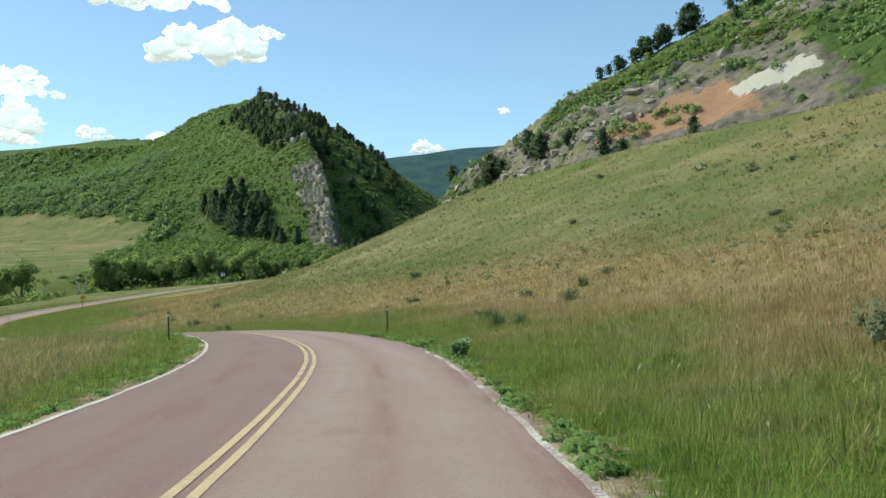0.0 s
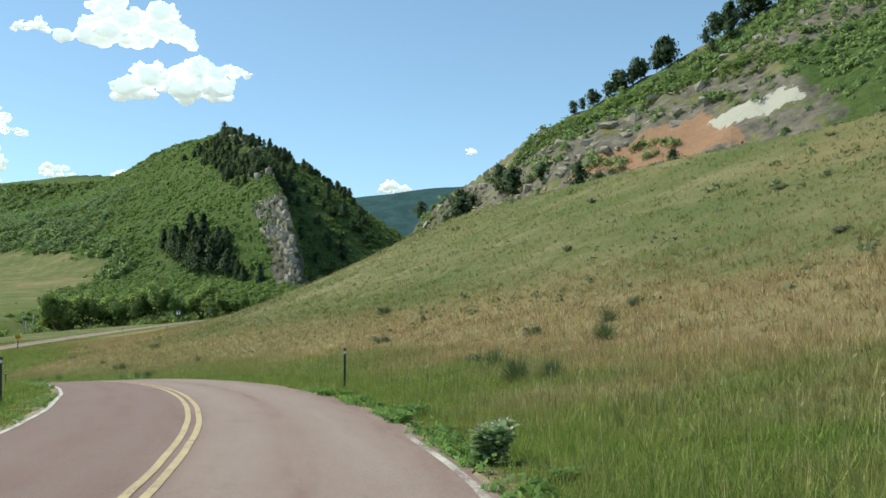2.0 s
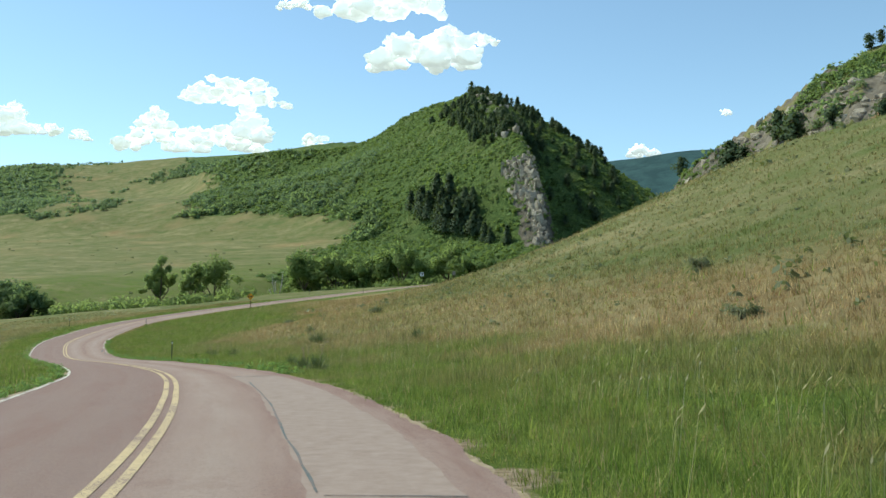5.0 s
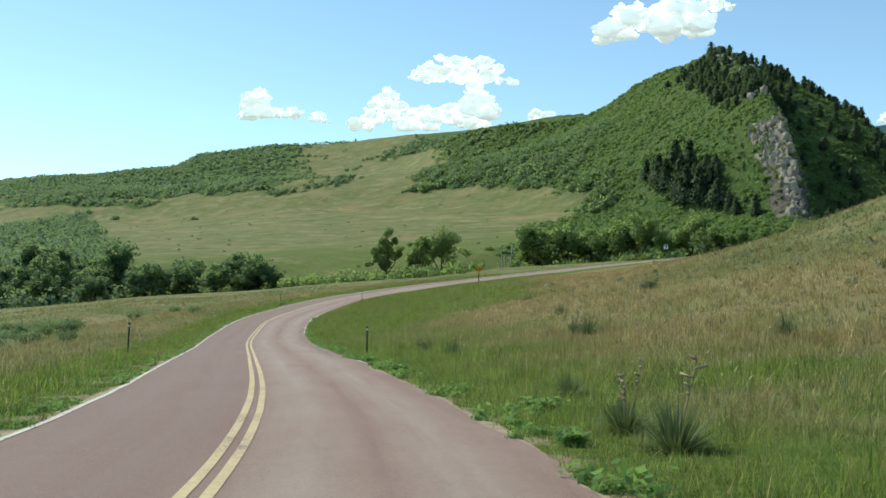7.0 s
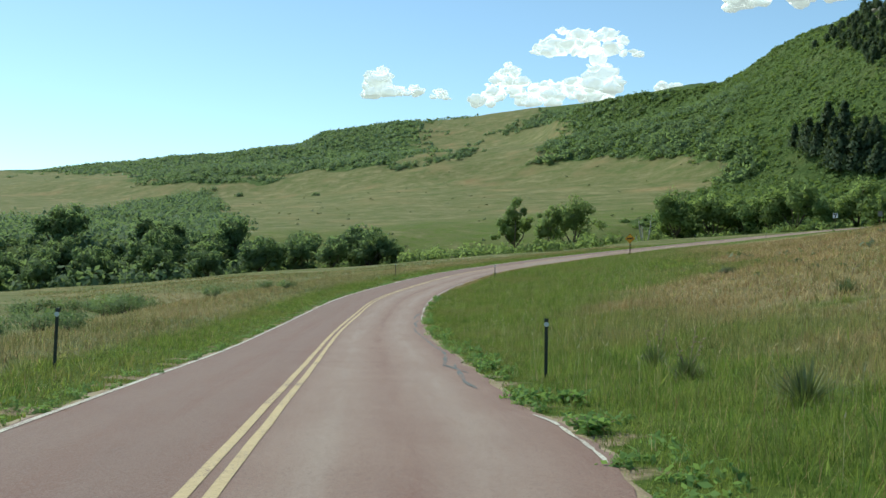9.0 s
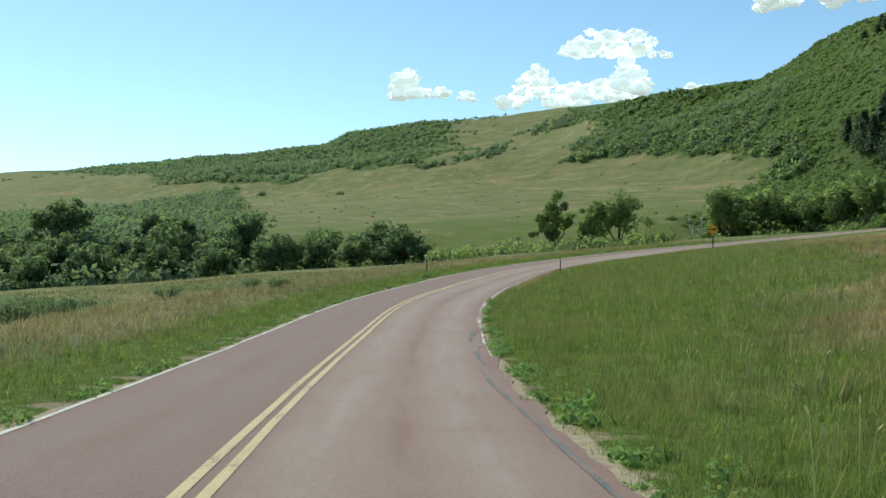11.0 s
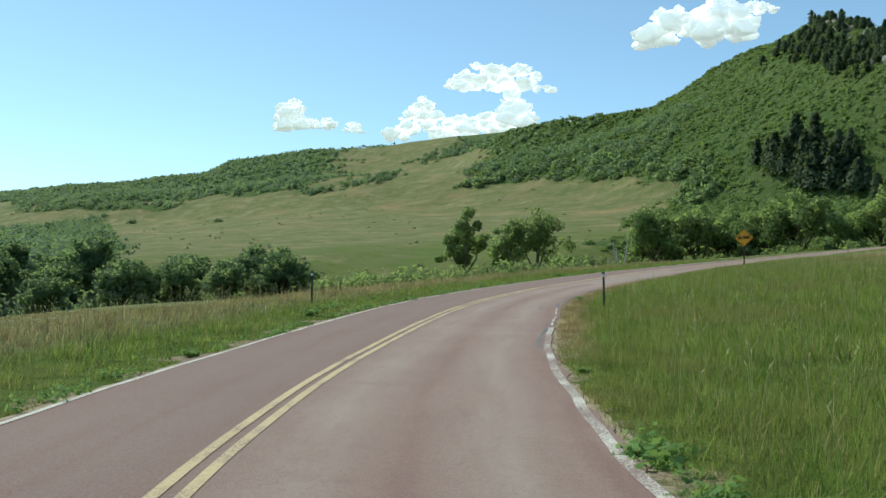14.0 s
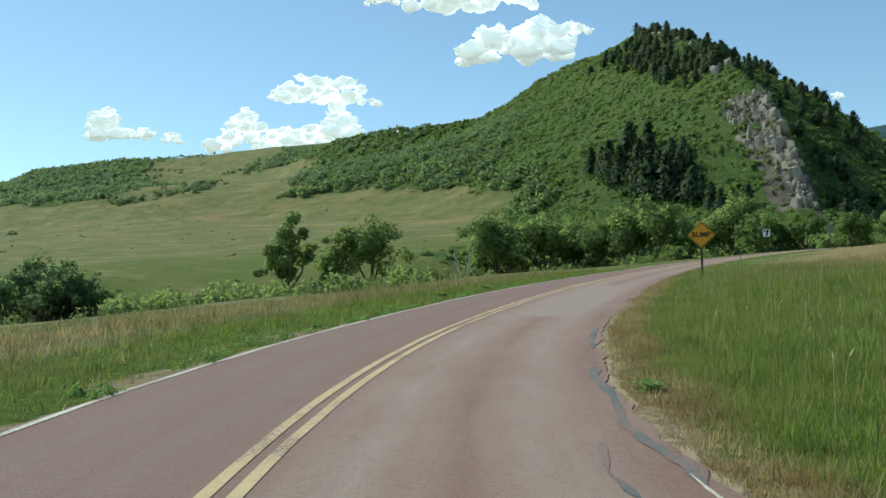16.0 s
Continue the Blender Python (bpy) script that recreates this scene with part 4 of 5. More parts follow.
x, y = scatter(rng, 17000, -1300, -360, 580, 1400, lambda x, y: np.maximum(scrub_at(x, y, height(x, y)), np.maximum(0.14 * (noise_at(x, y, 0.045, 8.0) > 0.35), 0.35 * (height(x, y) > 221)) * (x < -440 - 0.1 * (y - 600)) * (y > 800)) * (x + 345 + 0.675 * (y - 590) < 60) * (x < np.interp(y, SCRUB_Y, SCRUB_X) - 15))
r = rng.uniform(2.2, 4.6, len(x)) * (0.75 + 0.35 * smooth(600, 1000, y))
clumps("far_scrub", "dark green scrub on the far table hill", "shrubs", 74, x, y, r, r * 0.8, 13, 0.50, MAT_FAR_HAZED)
k = rng.uniform(0, 1, 260) ** 0.8 * 8
x, y = np.interp(k, np.arange(9), np.array([-165, -180, -192, -205, -210, -216, -222, -232, -240.0])) + rng.normal(0, 5, 260), np.interp(k, np.arange(9), np.array([270, 262, 250, 232, 215, 195, 175, 155, 140.0])) + rng.normal(0, 5, 260)
r = rng.uniform(1.5, 3.2, 260)
clumps("creek_undergrowth", "dark green undergrowth below the trees along the creek", "shrubs", 70, x, y, r, r * 1.1, 110, 0.20, MAT_DARK)
line_x, line_y = np.array([-280, -262, -225, -212, -205, -163, -148, -146]), np.array([556, 566, 570, 564, 546, 510, 495, 470])
k = rng.uniform(0, 6.999, 190)
x, y = np.interp(k, np.arange(8), line_x) + rng.uniform(-2, 12, 190), np.interp(k, np.arange(8), line_y) + rng.uniform(-1, 9, 190)
r = rng.uniform(1.6, 3.6, 190)
clumps("border_oaks", "dark green oaks along the upper rim of the meadow", "shrubs", 79, x, y, r, r * rng.uniform(0.9, 1.3, 190), 60, 0.30, MAT_DARK)
x, y = scatter(rng, 900, -175, -28, 255, 352, lambda x, y: np.exp(-((y - np.interp(x, CREEK_X, CREEK_Y)) / 9) ** 2))
x, y = np.r_[x, rng.normal(-150, 12, 90), rng.normal(-128, 7, 60), rng.uniform(-122, -38, 130)], np.r_[y, rng.normal(268, 6, 90), rng.normal(285, 12, 60), rng.normal(339, 5, 130)]
r = rng.uniform(1.2, 2.6, len(x))
clumps("creek_thicket", "bright green willow thicket along the creek", "shrubs", 75, x, y, r, r * 1.25, 110, 0.19, MAT_COTTON)
x, y = scatter(rng, 5600, -10, 240, 215, 345, lambda x, y: smooth(-3, 3, rocky(x, y) - height(x, y) + 2.5) * (0.12 + 1.0 * smooth(-32, -20, y - np.interp(x, ROCK_X, ROCK_Y)) * smooth(-3, -9, y - np.interp(x, ROCK_X, ROCK_Y)) + 0.8 * smooth(98, 118, x)))
bare = (np.abs(np.interp(x, ROCK_X, ROCK_Y) - y - 69 - 0.6 * (x - 86)) < 8) & (x > 72) & (x < 104) | (x > 42) & (x < 86) & (np.interp(x, ROCK_X, ROCK_Y) - y > 48)
x, y = x[~bare], y[~bare]
r = rng.uniform(0.8, 2.0, len(x))
x, y, r = np.r_[x, HILL_BUSHES[0], HILL_BUSHES[0] + 1.2], np.r_[y, HILL_BUSHES[1], HILL_BUSHES[1] - 0.8], np.r_[r, rng.uniform(1.2, 2.4, 2 * len(HILL_BUSHES[0]))]
clumps("hill_scrub", "green scrub between the ledges of the rocky hill", "shrubs", 76, x, y, r, r * 1.1, 28, 0.37, MAT_DARK)
big = np.array([(41, 308, 3), (38, 313, 2.5), (52, 284, 3), (66, 269, 2.2), (64.5, 271, 2), (58, 274, 2), (55, 273, 1.6), (48, 305, 2), (43, 305, 2), (85, 278, 1.8), (88, 276, 1.8), (75, 292, 1.6), (88, 264, 1.5), (91, 258, 2), (101, 262, 1.8)])
clumps("hill_bushes", "large dark green bushes on the rocky hill", "shrubs", 81, big[:, 0], big[:, 1], big[:, 2], 1.15 * big[:, 2], 240, 0.15, MAT_DARK)
k = rng.uniform(0, 9, 620)
x = np.interp(k, np.arange(10), np.array([39, 46, 53, 62, 71, 81, 90, 97, 105, 110.0])) + rng.normal(0, 1.6, 620)
y = np.interp(k, np.arange(10), np.array([338, 331, 330, 324, 315, 309, 303, 292, 286, 274.0])) + rng.normal(0, 2.6, 620)
r = rng.uniform(0.8, 1.7, 620)
clumps("hill_oaks", "strip of bright green oak scrub across the rocky hill", "shrubs", 82, x, y, r, r * 0.9, 26, 0.34, MAT_OAK)
mid = np.array([(-358, 623), (-352, 614), (-364, 585), (-357, 590), (-351, 602), (-380, 580), (-548, 1064), (-538, 1073), (-565, 1050), (-520, 1085), (-409, 527), (-485, 540)], float)
num = np.array([14, 12, 14, 12, 12, 16, 40, 40, 34, 40, 4, 3])
x, y = np.repeat(mid[:, 0], num), np.repeat(mid[:, 1], num)
wide = np.where(y > 1000, 17, 4.5) * np.where(np.repeat(num, num) < 6, 0.3, 1)
x, y = x + rng.normal(size=len(x)) * wide, y + rng.normal(size=len(x)) * wide * 0.7
r = rng.uniform(1.5, 2.8, len(x)) * np.where(y > 1000, 1.5, 1)
clumps("meadow_oaks", "dark green oak thickets dotted over the far meadow", "shrubs", 83, x, y, r, r * 1.0, 36, 0.33, MAT_FAR_HAZED)


def slope_keep(x, y):
    d = by_road(x, y)[0]
    return smooth(14, 30, d) * smooth(95, 70, d) * (0.35 + 0.65 * noise_at(x, y, 0.07, 5.0))


x, y = scatter(rng, 22000, -75, 90, -5, 290, slope_keep)
r = rng.uniform(0.12, 0.36, len(x)) * np.where(rng.random(len(x)) < 0.12, 1.9, 1)
clumps("slope_sage", "small grey-green sage tufts dotted over the grass slope", "shrubs", 77, x, y, r, r * 1.0, 12, 0.38, MAT_SAGE)
x, y = scatter(rng, 700, -420, -100, 250, 560, lambda x, y: (1 - scrub_at(x, y, np.zeros_like(x))) * 0.35)
r = rng.uniform(0.3, 0.9, len(x))
clumps("meadow_tufts", "scattered dark tufts on the far meadow", "shrubs", 78, x, y, r, r * 0.7, 18, 0.42, MAT_SAGE)


# ---- rocks ----
def boulder(seed, flat):
    """An angular block with broken faces."""
    rng = np.random.default_rng(seed)
    bm = bmesh.new()
    for _ in range(15):
        p = Vector(rng.uniform(-1, 1, 3))
        p = p / max(abs(p.x), abs(p.y), abs(p.z)) * rng.uniform(0.75, 1.05)
        bm.verts.new((p.x * rng.uniform(0.7, 1), p.y * rng.uniform(0.7, 1), p.z * flat))
    hull = bmesh.ops.convex_hull(bm, input=bm.verts)
    bmesh.ops.delete(bm, geom=[g for g in hull["geom_interior"] if isinstance(g, bmesh.types.BMVert)], context="VERTS")
    me = bpy.data.meshes.new("rock")
    bm.to_mesh(me)
    bm.free()
    me.materials.append(MAT_ROCK)
    return me


ROCKS = [boulder(s, f) for s, f in ((1, 0.8), (2, 1.2), (3, 0.7), (4, 1.5), (5, 1.0), (6, 0.55), (7, 1.1), (8, 0.65), (9, 1.3))]


def outcrop(name, label, spots, seed, squash=(1, 1, 1)):
    rng = np.random.default_rng(seed)
    base = thing(name, label, "rocks", at=place(spots[0][0], spots[0][1]))
    inv = base.matrix_basis.inverted()
    for x, y, s in spots:
        ob = part("rock", ROCKS[rng.integers(len(ROCKS))], base)
        m = pose(*place(x, y, 0.2 * s), *rng.normal(0, 14, 2), rng.uniform(0, 360))
        ob.matrix_basis = inv @ m @ Matrix.Diagonal((s * rng.uniform(0.7, 1.3) * squash[0], s * rng.uniform(0.7, 1.3) * squash[1], s * rng.uniform(0.6, 1.2) * squash[2], 1))
    return base


rng = np.random.default_rng(81)
spots = []
for y0, y1, a, b, n in ((457, 474, -10, 2.5, 200), (446, 458, -5, 1, 80), (433, 447, -3.5, 1.2, 100), (485, 560, 1, 6, 30)):
    for _ in range(n):
        y = rng.uniform(y0, y1)
        spots.append((float(np.interp(y, *HOG[0])) + rng.uniform(a, b) / 0.93, y, rng.uniform(0.45, 1.1) * (1.9 if rng.random() < 0.15 else 1)))
outcrop("rock_face", "pale grey jagged rock face at the hogback's broken end", spots, 82, (0.95, 0.9, 1.7))
spots = []
for _ in range(60):
    y = rng.uniform(500, 600)
    spots.append((float(np.interp(y, *HOG[0])) + rng.uniform(-7, 6), y, rng.uniform(0.8, 2.2)))
for _ in range(26):
    y = rng.uniform(432, 462)
    spots.append((float(np.interp(y, *HOG[0])) + rng.uniform(30, 42), y, rng.uniform(0.8, 2.4)))
outcrop("crest_rocks", "grey rocks among pines along the hogback's crest", spots, 83)
spots = []
while len(spots) < 330:
    x, y = rng.uniform(-14, 150), rng.uniform(225, 425)
    cy = np.interp(x, ROCK_X, ROCK_Y)
    f = cy - y
    gap = 52 + 0.25 * max(0, x - 70)
    if 4 < f < 90 and rocky(x, y) > height(x, y)[0] - 3 and not (96 < x and f > 45) and not (43 < x < 102 and f > gap) and not (52 < x and 4 < f < 22) and rng.random() < (1.0 if x < 48 else 0.6):
        spots.append((x, y, rng.uniform(0.6, 2.1)))
outcrop("hill_ledges", "grey and tan weathered ledges of the rocky hill", spots, 84, (1.5, 1, 0.8))


# ---- roadside posts and signs ----
MAT_POST = plain("dark_green_steel", (0.020, 0.032, 0.026), (0.035, 0.042, 0.036), 20, 0.6, 0.4)
MAT_BAND = plain("white_post_paint", (0.70, 0.70, 0.68), (0.55, 0.55, 0.53), 30, 0.6)
MAT_REFLECT = plain("reflector", (0.62, 0.68, 0.70), (0.5, 0.55, 0.58), 40, 0.25, 0.6)
MAT_ORANGE = plain("sign_orange", (0.80, 0.36, 0.02), (0.70, 0.30, 0.02), 3, 0.5)
MAT_BLACK = plain("sign_black", (0.012, 0.012, 0.012), (0.02, 0.02, 0.02), 5, 0.6)
MAT_SIGNWHITE = plain("sign_white", (0.75, 0.77, 0.78), (0.62, 0.64, 0.66), 4, 0.5)
MAT_WOOD = plain("weathered_post_wood", (0.11, 0.075, 0.05), (0.07, 0.045, 0.03), 10, 0.9, 0.1, 0.01)
MAT_BROWN = plain("sign_back_metal", (0.22, 0.20, 0.19), (0.16, 0.14, 0.13), 6, 0.6, 0.4)


def box(x0, x1, y0, y1, z0, z1):
    v = [(x, y, z) for z in (z0, z1) for x, y in ((x0, y0), (x1, y0), (x1, y1), (x0, y1))]
    return v, [(3, 2, 1, 0), (4, 5, 6, 7), (0, 1, 5, 4), (1, 2, 6, 5), (2, 3, 7, 6), (3, 0, 4, 7)]


def marker_post(label):
    """A steel tee post with a white band and a round reflector near its top."""
    p = thing("marker_post", label, "post", "marker posts along the road")
    v, f = joined([box(-0.03, 0.03, -0.006, 0.006, -0.3, 1.13), box(-0.006, 0.006, 0.006, 0.045, -0.3, 1.13)]
                  + [box(-0.012, 0.012, -0.014, -0.006, 0.1 + 0.06 * k, 0.12 + 0.06 * k) for k in range(14)])
    part("post", mesh_from("post", v, f, MAT_POST), p)
    v, f = box(-0.036, 0.036, -0.012, 0.048, 1.08, 1.15)
    part("cap", mesh_from("cap", v, f, MAT_POST), p, "black cap")
    n = 20
    ring = [(0.045 * math.cos(2 * math.pi * k / n), 0.045 * math.sin(2 * math.pi * k / n)) for k in range(n)]
    v = [(a, -0.018, 1.035 + b) for a, b in ring] + [(a, -0.028, 1.035 + b) for a, b in ring] + [(a * 0.8, -0.031, 1.035 + b * 0.8) for a, b in ring]
    f = [tuple(range(n))] + [(k, (k + 1) % n, n + (k + 1) % n, n + k)[::-1] for k in range(n)] + [(n + k, n + (k + 1) % n, 2 * n + (k + 1) % n, 2 * n + k)[::-1] for k in range(n)] + [tuple(range(2 * n, 3 * n))[::-1]]
    part("reflector", mesh_from("reflector", v, f, MAT_REFLECT), p, "round pale reflector")
    return p


POSTS = [(-2.4, 40.2, 8, 1.0), (-10.6, 37.5, -5, 1.0), (-31.7, 89.6, 30, 0.95), (-39.5, 85.0, 32, 1.0), (-65.1, 146.1, 18, 0.95), (-74.4, 144.5, 20, 0.95), (-67.0, 241, -3, 1.0), (-77.5, 236, 0, 1.0)]
first = marker_post("dark steel marker post with a round reflector in the roadside grass")
for k, (x, y, turn, s) in enumerate(POSTS):
    m = pose(*place(x, y), 0, 1.5 * math.sin(k * 2.1 + 2.0), turn)
    if k == 0:
        first.matrix_basis = m
    else:
        copy_thing(first, m).scale = (1, 1, s)


def slab(outline, y0, y1):
    """A flat plate of the outline (x, z), from depth y0 to y1."""
    n = len(outline)
    v = [(a, y0, b) for a, b in outline] + [(a, y1, b) for a, b in outline]
    return v, [tuple(range(n)), tuple(range(n, 2 * n))[::-1]] + [(k, n + k, n + (k + 1) % n, (k + 1) % n) for k in range(n)]


def diamond(r, cz, corner=0.05):
    pts = []
    for k in range(4):
        a = math.pi / 2 * k
        for o in (-corner, 0, corner):
            rr = r * (1 - abs(o) * 0.9) if o else r * (1 - corner * 0.55)
            pts.append((rr * math.cos(a + o), cz + rr * math.sin(a + o)))
    return pts


def word(text, size, material):
    cu = bpy.data.curves.new("word", "FONT")
    cu.body, cu.size, cu.align_x, cu.align_y, cu.extrude, cu.offset = text, size, "CENTER", "CENTER", 0.002, 0.008
    tmp = bpy.data.objects.new("word", cu)
    me = bpy.data.meshes.new_from_object(tmp)
    bpy.data.objects.remove(tmp)
    me.materials.clear()
    me.materials.append(material)
    return me


def bump_sign(x, y, turn):
    s = thing("bump_sign", "orange diamond warning sign reading bump on a dark wooden post", "road sign", at=place(x, y), turn=turn)
    v, f = box(-0.05, 0.05, -0.04, 0.04, -0.3, 1.75)
    part("post", mesh_from("post", v, f, MAT_WOOD), s, "dark wooden post")
    cz = 1.98
    part("plate", mesh_from("plate", *slab(diamond(0.60, cz), -0.05, -0.042), MAT_ORANGE), s)
    o, i = diamond(0.56, cz), diamond(0.535, cz)
    n = len(o)
    v = [(a, -0.053, b) for a, b in o] + [(a, -0.053, b) for a, b in i]
    part("border", mesh_from("border", v, [(k, (k + 1) % n, n + (k + 1) % n, n + k) for k in range(n)], MAT_BLACK), s, "thin black border")
    t = part("lettering", word("BUMP", 0.30, MAT_BLACK), s, "black letters BUMP")
    t.matrix_basis = pose(0, -0.055, cz, 90, 0, 0) @ Matrix.Diagonal((1.05, 1.05, 1, 1))
    return s


bump_sign(-68.1, 183.7, 4)


def small_sign(name, label, x, y, turn, w, h, top, plate, mark=None):
    s = thing(name, label, "road sign", at=place(x, y), turn=turn)
    v, f = box(-0.04, 0.04, -0.03, 0.03, -0.3, top)
    part("post", mesh_from("post", v, f, MAT_WOOD), s)
    part("plate", mesh_from("plate", *slab([(-w / 2, top - h), (w / 2, top - h), (w / 2, top), (-w / 2, top)], -0.042, -0.034), plate), s)
    if mark:
        me = mesh_from("symbol", *joined([slab(p, -0.047, -0.043) for p in mark]), MAT_BLACK)
        part("symbol", me, s, "black bent bars")
    return s


t = 3.3
small_sign("curve_sign", "small white road sign with black bent bars on a post", -63.8, 281.5, 2, 0.95, 1.0, t, MAT_SIGNWHITE,
           [[(-0.38, t - 0.1), (-0.05, t - 0.1), (0.0, t - 0.3), (-0.38, t - 0.3)], [(0.05, t - 0.08), (0.40, t - 0.08), (0.05, t - 0.92), (-0.12, t - 0.92)]])
small_sign("road_sign", "dull brown sign plate seen edge-on beside the road", -55.5, 282, 10, 0.8, 1.0, 3.2, MAT_BROWN)
small_sign("road_sign", "small white sign plate by dark bushes at the road", -46.5, 283, -5, 0.85, 0.9, 2.2, MAT_SIGNWHITE)


# ---- plants beside the road ----
def blade_fan(rng, n, length, width, up0, up1, droop, base=0.04):
    """Narrow pointed leaves that spread from one foot: vertices and quads."""
    verts, faces = [], []
    for _ in range(n):
        a, e = rng.uniform(0, 2 * math.pi), rng.uniform(up0, up1)
        ln, w = length * rng.uniform(0.6, 1.1), width * rng.uniform(0.7, 1.2)
        out = Vector((math.cos(a) * math.cos(e), math.sin(a) * math.cos(e), math.sin(e)))
        across = Vector((-math.sin(a), math.cos(a), 0)) * w
        foot = Vector((math.cos(a), math.sin(a), 0)) * base
        mid = foot + out * ln * 0.5 + Vector((0, 0, droop * 0.1 * ln))
        tip = foot + out * ln - Vector((0, 0, droop * ln * math.cos(e) * 0.5))
        k = len(verts)
        verts += [foot - across * 0.6, foot + across * 0.6, mid + across, mid - across, tip + across * 0.08, tip - across * 0.08]
        faces += [(k, k + 1, k + 2, k + 3), (k + 3, k + 2, k + 4, k + 5)]
    return verts, faces


def yucca(seed, label, stalks=2, dense=110):
    rng = np.random.default_rng(seed)
    p = thing("yucca_plant", label, "plant", "yuccas in the roadside grass")
    part("leaves", mesh_from("leaves", *blade_fan(rng, int(dense * 2.4), 0.58, 0.0095, 0.02, 1.35, 0.10), MAT_YUCCA), p)
    part("dead_leaves", mesh_from("dead_leaves", *blade_fan(rng, dense // 3, 0.42, 0.012, -0.05, 0.3, 0.5), MAT_STALK), p, "dry straw-coloured leaves round the foot")
    for k in range(stalks):
        a = rng.uniform(0, 6.28)
        tip = Vector((math.cos(a) * 0.28, math.sin(a) * 0.28, rng.uniform(0.75, 1.05)))
        w = [tube([(0, 0, 0.05), tip * 0.5 + Vector((0.02, 0, 0.05)), tip], [0.011, 0.008, 0.004], 5)]
        for j in range(5):
            q = tip * (0.6 + 0.09 * j)
            w.append(tube([q, q + Vector((rng.normal() * 0.05, rng.normal() * 0.05, 0.03))], [0.012, 0.016], 5))
        part("stalk", mesh_from("stalk", *joined(w), MAT_STALK, True), p, "dead flower stalk with dry pods")
    return p


YUCCAS = [(2.0, 37.0, 1.3), (5.8, 44.8, 1.4), (1.9, 42.2, 1.2), (-15.8, 68.5, 1.0), (-14.9, 67.2, 1.15), (-18.1, 73.3, 0.9), (-23.8, 91.2, 1.1), (-15.4, 82.0, 1.0), (-26.5, 86.5, 1.15), (-29.0, 89.4, 0.9),
          (-29.8, 107, 1.2), (-22.8, 89.7, 1.4), (-30.4, 91.6, 0.85), (2.8, 36.2, 1.1), (7.4, 52, 1.3)]
spread([yucca(91, "spiky grey-green yucca with dead flower stalks in tall grass", 3, 130), yucca(92, "spiky grey-green yucca in tall grass", 1), yucca(93, "small spiky yucca with dry leaves at its foot", 0, 90)], YUCCAS, 94)


def leafy_weed(name, label, category, seed, stems, tall, leaf, material, group, flowers=False):
    """Stems with broad leaves in pairs."""
    rng = np.random.default_rng(seed)
    p = thing(name, label, category, group)
    w, verts, faces, heads = [], [], [], []
    for _ in range(stems):
        a, lean = rng.uniform(0, 6.28), rng.uniform(0.05, 0.6) if flowers else rng.uniform(0.2, 1.5)
        h = tall * rng.uniform(0.7, 1.1)
        tip = Vector((math.cos(a) * lean * h, math.sin(a) * lean * h, h))
        w.append(tube([(0, 0, -0.05), tip * 0.5 + Vector((0, 0, 0.06 * h)), tip], [0.011, 0.008, 0.004], 5))
        for j in range(9 if flowers else 6):
            q = tip * (0.22 + 0.78 * j / (8 if flowers else 5))
            for side in (0, 3.14):
                b = a + 1.57 * j + side + rng.normal() * 0.3
                up = rng.uniform(-0.1, 0.7)
                out = Vector((math.cos(b) * math.cos(up), math.sin(b) * math.cos(up), math.sin(up)))
                across = Vector((-math.sin(b), math.cos(b), rng.normal() * 0.25)) * leaf * 0.30
                ln = leaf * rng.uniform(0.7, 1.15) * (1.15 - 0.5 * j / 8)
                k = len(verts)
                verts += [q, q + out * ln * 0.3 + across, q + out * ln * 0.7 + across * 0.9 - Vector((0, 0, 0.02)), q + out * ln - Vector((0, 0, 0.05)), q + out * ln * 0.7 - across * 0.9, q + out * ln * 0.3 - across]
                faces += [(k, k + 1, k + 2, k + 3), (k, k + 3, k + 4, k + 5)]
        heads.append(tip)
    part("stems", mesh_from("stems", *joined(w), MAT_STALK if not flowers else MAT_WEED, True), p)
    part("leaves", mesh_from("leaves", verts, faces, material), p)
    if flowers:
        c = np.concatenate([np.array(h)[None] + rng.normal(size=(10, 3)) * 0.03 for h in heads])
        part("flowers", fast_mesh("flowers", *cards(rng, c, 0.022), MAT_BLOOM), p, "dusty pink flower heads")
    return p


MAT_BLOOM = plain("pink_bloom", (0.62, 0.52, 0.47), (0.5, 0.38, 0.36), 30, 0.9)
MAT_MILK = leaf_material("milkweed_leaves", (0.22, 0.33, 0.16), (0.40, 0.50, 0.30), (0.30, 0.40, 0.22), 0.45)
spread([leafy_weed("milkweed_plant", "large leafy milkweed with dusty pink flowers at the road edge", "plant", 101, 12, 0.60, 0.24, MAT_MILK, "", True)], [(0.30, 24.1, 0.8)], 102)
